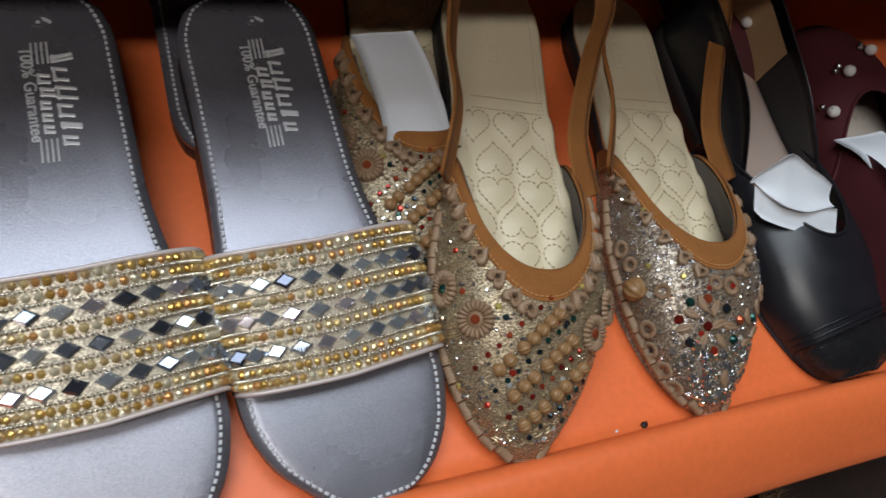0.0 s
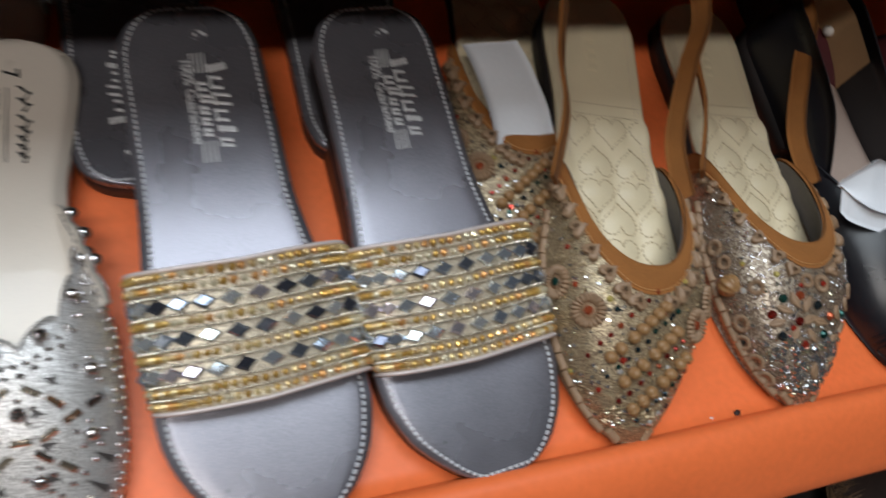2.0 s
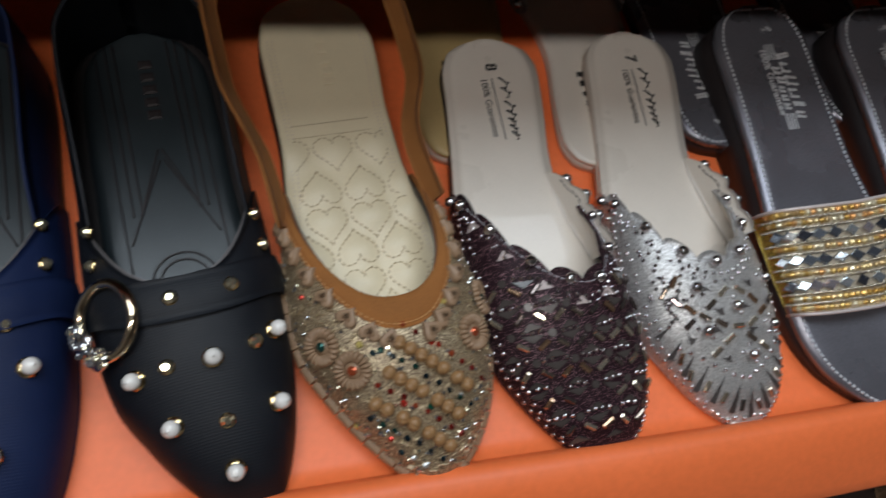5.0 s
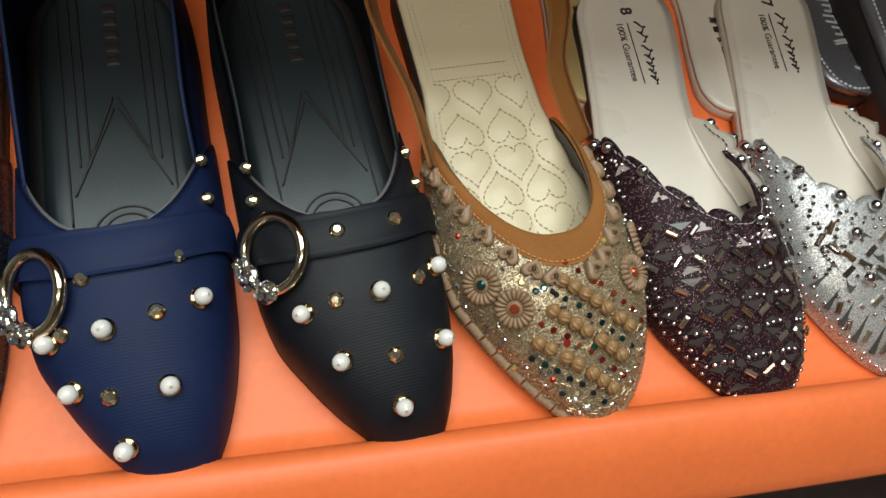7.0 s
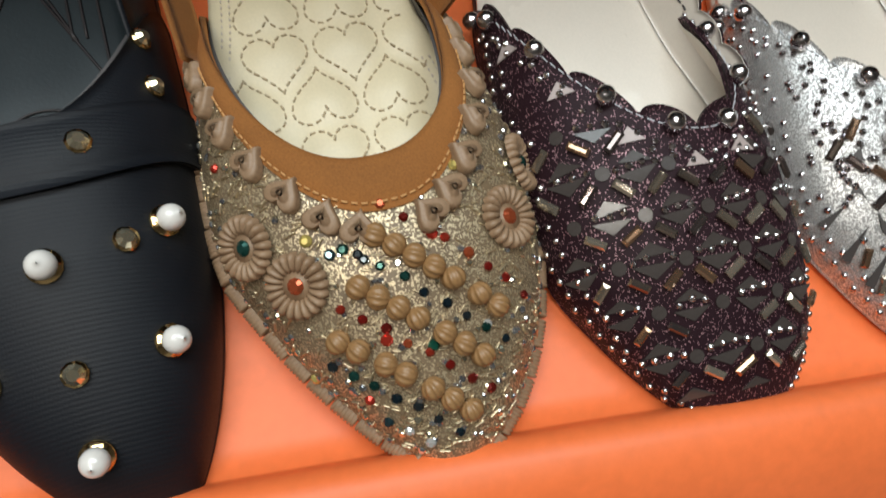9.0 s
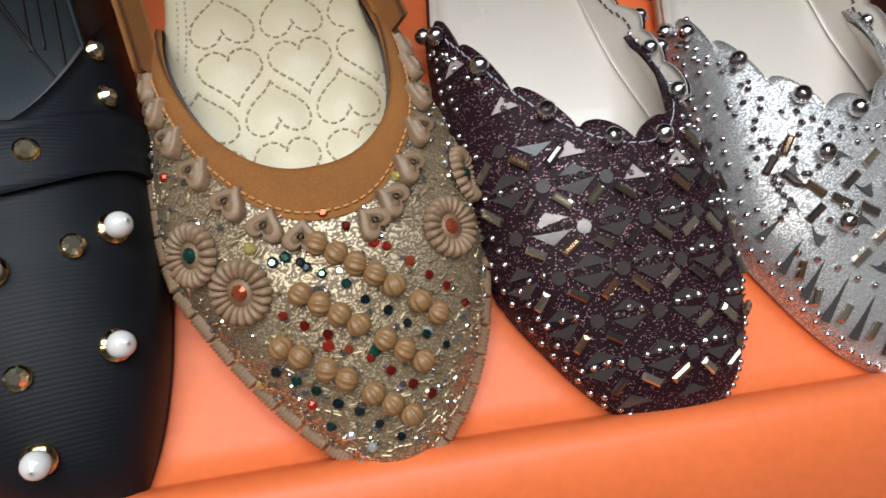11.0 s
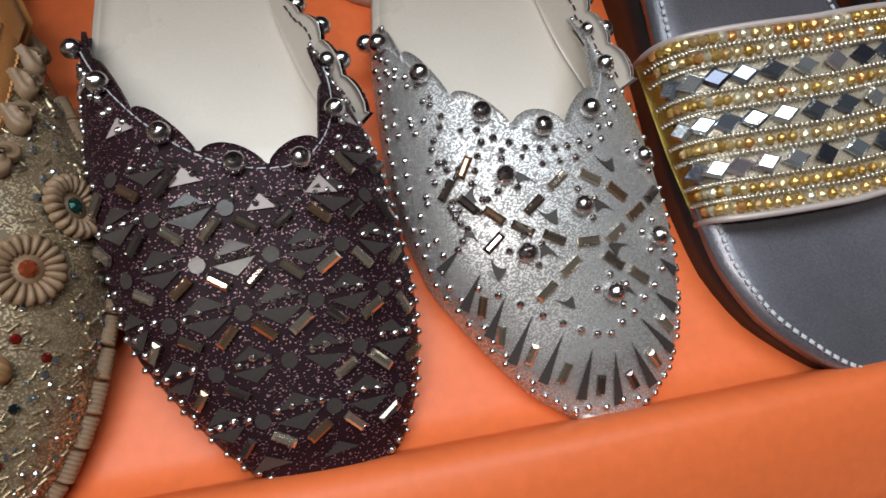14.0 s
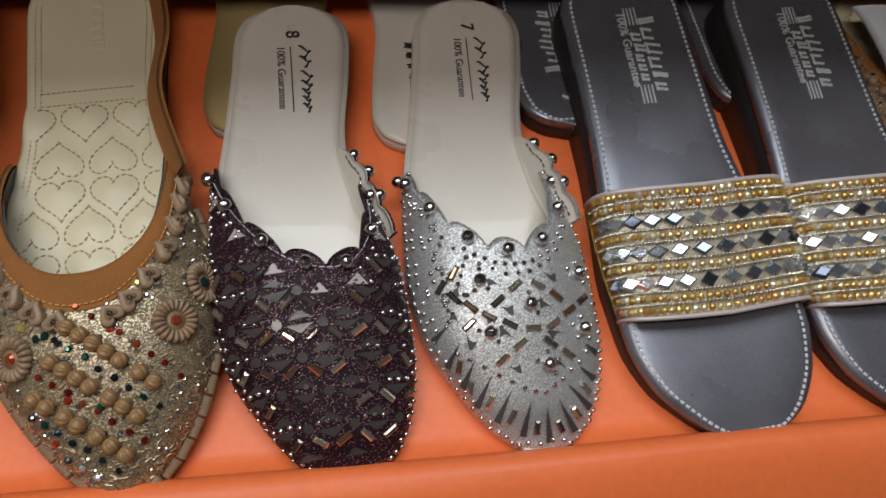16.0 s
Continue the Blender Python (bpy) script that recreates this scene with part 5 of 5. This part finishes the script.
def build_court(u, v, rot, skin, label, insole, lining, name="court_shoe", cap=True, throat=0.072):
    last = COURT
    ob = thing(name, u, v, rot, label=label, category="shoe", group="closed court shoes")
    a, f = last.slab(lambda y: 0.0, lambda y: float(last.top(y)) - 0.003)
    part("sole", a, f, RUBBER, ob, "dark low heeled sole")
    a, f = last.slab(lambda y: float(last.top(y)) - 0.0035, last.top, inset=0.0015, across=14)
    part("insole", a, f, insole, ob, "pale insole")
    up = Upper(last, COURT_HIGH, throat, 0.155, 2.3, out=0.0015, full=0.7)
    a, f = shell(up.rows(36, 61), 0.0016)
    vamp = part("vamp", a, f, skin, ob, "smooth vamp")
    high = smooth_curve([(0.10, 0.014), (0.135, 0.037), (0.16, 0.049), (0.19, 0.056), (0.235, 0.064), (0.254, 0.065)])
    a, f = shell(wall(last, 0.102, high, 0.006), -0.0016)
    part("quarter", a, f, skin, ob, "side and heel of the shoe")
    rows = wall(last, 0.195, smooth_curve([(0.19, 0.048), (0.254, 0.061)]), 0.006, 40)
    inside = [[(x * 0.93, y - 0.0022, zz) for x, y, zz in r] for r in rows]
    a, f = grid(inside)
    part("heel_lining", a, f, lining, ob, "tan heel lining")
    edge = [up.around(t, up.end(t), 0.0002)[0] for t in np.radians(np.linspace(-84, 84, 80))]
    a, f = tube(edge, 0.0010, 6)
    part("topline", a, f, skin, ob, "rolled topline edge")
    if cap:
        rows = []
        for s in np.linspace(0, 1, 9):
            row = []
            for ang in np.radians(np.linspace(-86, 86, 49)):
                y = (0.0005 + 0.0235 * s) + (0.004 * math.sin(ang) * s)
                p, n = up.around(ang, max(0.0005, y), 0)
                q = 0.0012 + 0.0005 * abs(math.sin(ang * 7 + s * 4)) * abs(math.sin(s * 9 + ang * 2))
                row.append(p + n * q)
            rows.append(row)
        a, f = shell(rows, 0.0014)
        part("toe_cap", a, f, CROC, ob, "embossed crocodile toe cap")
        for off in (0.0265, 0.030):
            path = [up.around(ang, off + 0.004 * math.sin(ang), 0.0006)[0] for ang in np.radians(np.linspace(-84, 84, 60))]
            a, f = tube(path, 0.0007, 5)
            part("piping", a, f, skin, ob, "raised piping")
    return ob, up


CROC = material("croc_leather", (0.014, 0.014, 0.016), 0.26, vary=0.2, grain=240, bump=0.7, patch=60, depth=0.001)
PINK_INSOLE = material("pink_insole", (0.46, 0.36, 0.31), 0.5, vary=0.08)
court, court_up = build_court(0.369, 0.012, 0.5, BLACK_LEATHER, "black leather court shoe stuffed with folded white paper", PINK_INSOLE, TAN_LINING)
maroon, maroon_up = build_court(0.500, 0.252, 158.0, MAROON, "dark maroon suede shoe with pearl drops stuffed with paper", BEIGE, LINING_DARK, "suede_shoe", False, 0.080)
maroon_back, maroon_back_up = build_court(0.407, 0.200, -4.0, MAROON, "dark maroon suede shoe with pearl drops behind the front row", BEIGE, LINING_DARK, "suede_shoe", False, 0.085)

DROP = mesh_of("pearl_drop", ball(0.0040, 16, 10), PEARL)
DROP_BALL = mesh_of("steel_ball", ball(0.0024, 10, 7), STEEL)
for ob, up, spots in ((maroon_back, maroon_back_up, ((-0.015, 0.040), (-0.003, 0.019))), (maroon, maroon_up, ((0.031, 0.103), (0.020, 0.071), (-0.005, 0.041)))):
    for x, y in spots:
        p, n = up.on(x, y, 0.004)
        piece("pearl_drop", DROP, ob, frame_at(p, n))
        for d in ((0.0065, -0.002), (0.004, -0.0065)):
            p, n = up.on(x + d[0], y + d[1], 0.002)
            piece("steel_ball", DROP_BALL, ob, frame_at(p, n))


def paper_strip(name, points, wide, label, m, curl=0.0):
    """A strip of white card bent along a path in the y-z plane of its pose; wide runs along x."""
    p = smooth_curve([(i, q[0]) for i, q in enumerate(points)]), smooth_curve([(i, q[1]) for i, q in enumerate(points)])
    rows = []
    for t in np.linspace(0, len(points) - 1, 26):
        rows.append([(x, float(p[0](t)) + curl * x * x, float(p[1](t)) + 0.0006 * math.sin(x * 130 + t)) for x in np.linspace(-wide / 2, wide / 2, 9)])
    a, f = shell(rows, 0.0005)
    ob = part(name, a, f, PAPER, None, local=m)
    return tagged(ob, label, "paper")


rows = []
for s in np.linspace(0, 1, 6):
    rows.append([(x, 0.018 - 0.0225 * q ** 0.45 + 0.012 * s, 0.036 + 0.009 * s + 0.0005 * math.sin(x * 190)) for q, x in zip(np.linspace(0, 1, 25), np.linspace(-0.0335, 0.0145, 25))])
v, f = shell(rows, 0.0005)
tagged(part("paper_strip", v, f, PAPER, None, local=SHELF @ pose(0.356, 0.0895, 0.0)), "folded white paper band standing in the black shoe's throat", "paper")
low_y, top_y, top_z = smooth_curve(((0, 0.030), (0.1, 0.020), (0.3, 0.012), (0.65, 0.008), (1, 0.0085))), smooth_curve(((0, 0.0325), (0.15, 0.034), (0.35, 0.036), (0.7, 0.027), (1, 0.020))), smooth_curve(((0, 0.047), (0.15, 0.055), (0.35, 0.062), (0.7, 0.057), (1, 0.051)))
rows = []
for s in np.linspace(0, 1, 30):
    x = -0.0345 + 0.0465 * s
    rows.append([(x, float(low_y(s)) * (1 - q) + float(top_y(s)) * q, 0.0455 * (1 - q) + float(top_z(s)) * q - 0.0035 * math.sin(math.pi * q) + 0.0006 * math.sin(9 * s)) for q in np.linspace(0, 1, 9)])
v, f = shell(rows, 0.0005)
tagged(part("paper_roll", v, f, PAPER, None, local=SHELF @ pose(0.356, 0.0895, 0.0)), "curled white paper leaf stuffed in the black shoe", "paper")
paper_strip("paper_sheet", [(0.0, 0.034), (0.02, 0.042), (0.05, 0.045), (0.08, 0.042), (0.10, 0.032)], 0.046, "white paper sheet stuffed in the maroon shoe", SHELF @ pose(0.446, 0.050, 0.0, 0, 0, 4))
paper_strip("card_sheet", [(0.0, 0.020), (0.02, 0.027), (0.045, 0.029), (0.064, 0.027)], 0.036, "glossy white card tucked inside the embroidered shoe", SHELF @ pose(0.150, 0.180, 0.0, 0, 0, 5))

# ---- back row ----
def back_mule(u, v, rot, insole, cloth, label, studs=False):
    last = MULE
    ob = thing("flat_mule", u, v, rot, -0.002, label=label, category="mule", group="mules in the back row")
    a, f = last.slab(lambda y: 0.0, lambda y: float(last.top(y)) - 0.0025)
    part("sole", a, f, BEIGE_EDGE, ob, "thin flat sole")
    a, f = last.slab(lambda y: float(last.top(y)) - 0.003, last.top, across=12)
    part("insole", a, f, insole, ob, "smooth insole")
    for k, wide in enumerate((0.005, 0.006, 0.0045, 0.004, 0.004, 0.0035)):
        a, f = tube([(0.004 + 0.003 * math.sin(t * 2.5 + k), 0.2135 - 0.0072 * k - wide * t / 6.28, float(last.top(0.2)) + 0.0006) for t in np.linspace(0, 6.28, 12)], 0.0004, 4)
        part("printed_bar", a, f, PRINT_BLACK, ob, "black printed stroke")
    up = Upper(last, MULE_HIGH, 0.0855, 0.120, 2.0, 0.0058, 11, out=0.0012)
    a, f = shell(up.rows(24, 61), 0.0013)
    vamp = part("vamp", a, f, cloth, ob, "scalloped vamp")
    for t in np.radians(np.linspace(-81.8, 81.8, 11)):
        p, n = up.around(t, up.line(t) - 0.0005, 0.0016)
        piece("round_stud", DOME_BEAD, vamp, frame_at(p, n))
    return ob


OCHRE = material("ochre_insole", (0.42, 0.30, 0.13), 0.45, vary=0.1, grain=1200, bump=0.1)
back_mule(-0.128, 0.410, 181, BEIGE, SILVER, "beige lined flat mule lying heel forward behind the silver mule")
back_mule(-0.214, 0.420, 182, OCHRE, PLUM, "ochre lined dark studded mule lying heel forward behind the plum mule")

# ---- on the shelf below ----
LOWER = pose(0, -0.14, 0.47, 21, 0, 0)
fur_mule = new("fur_mule")
fur_mule.matrix_world = LOWER @ pose(0.30, 0.085, 0.0, 0, 0, -6)
tagged(fur_mule, "dark fur trimmed mule with a glittering strap on the shelf below", "mule")
a, f = COURT.slab(lambda y: 0.0, lambda y: 0.012)
part("sole", a, f, RUBBER, fur_mule, "dark sole")
fur_up = Upper(COURT, COURT_HIGH, 0.09, 0.14, 2.2, out=0.002)
a, f = shell(fur_up.rows(24, 41), 0.002)
fur_vamp = part("vamp", a, f, FUR, fur_mule, "brown fur vamp")
rng = random.Random(21)
hairs = []
for k in range(900):
    t, y = math.radians(rng.uniform(-85, 85)), rng.uniform(0.004, 0.12)
    if y > fur_up.end(t):
        continue
    p, n = fur_up.around(t, y)
    d = n + np.array((rng.uniform(-1, 1), rng.uniform(-1, 1), rng.uniform(-0.3, 0.6)))
    d /= np.linalg.norm(d)
    hairs.append(frame_at(p, d, rng.uniform(0, 360), rng.uniform(0.6, 1.3)))
hair = ([(-0.0003, 0, 0), (0.0003, 0, 0), (0.0005, 0.0006, 0.010), (0.001, 0.003, 0.020)], [(0, 1, 2), (0, 2, 3)])
a, f = many(hair, hairs)
part("fur", a, f, FUR, fur_vamp, "long brown fur hairs", False, kind="stuff")
STRAP_GLITTER = glitter("strap_glitter", (0.02, 0.015, 0.02), (0.75, 0.72, 0.74), 900, 0.3, 0.9, 0.3, 0.9)
rows = []
for s in np.linspace(0, 1, 7):
    rows.append([fur_up.around(t, 0.045 + 0.022 * s, 0.004)[0] for t in np.radians(np.linspace(-88, 88, 41))])
a, f = shell(rows, 0.002)
part("strap", a, f, STRAP_GLITTER, fur_mule, "black glitter strap")
copy_thing(fur_mule, LOWER @ pose(0.40, 0.085, 0.0, 0, 0, -4))
copy_thing(fur_mule, LOWER @ pose(0.19, 0.085, 0.0, 0, 0, -4))

# ---- loose specks on the sheet ----
for u, v, size, mat in ((0.228, 0.0165, 0.0022, RUBBER), (0.212, 0.017, 0.0009, PAPER)):
    a, f = ball(size, 7, 5, 0.5)
    crumb_rng = random.Random(3)
    a = [(x * crumb_rng.uniform(0.7, 1.3), y * crumb_rng.uniform(0.5, 1.0), z) for x, y, z in a]
    tagged(part("crumb", a, f, mat, None, local=SHELF @ pose(u, v, size * 0.45, 0, 0, 25)), "dark crumb lying on the orange sheet" if mat is RUBBER else "white speck lying on the orange sheet", "crumb")
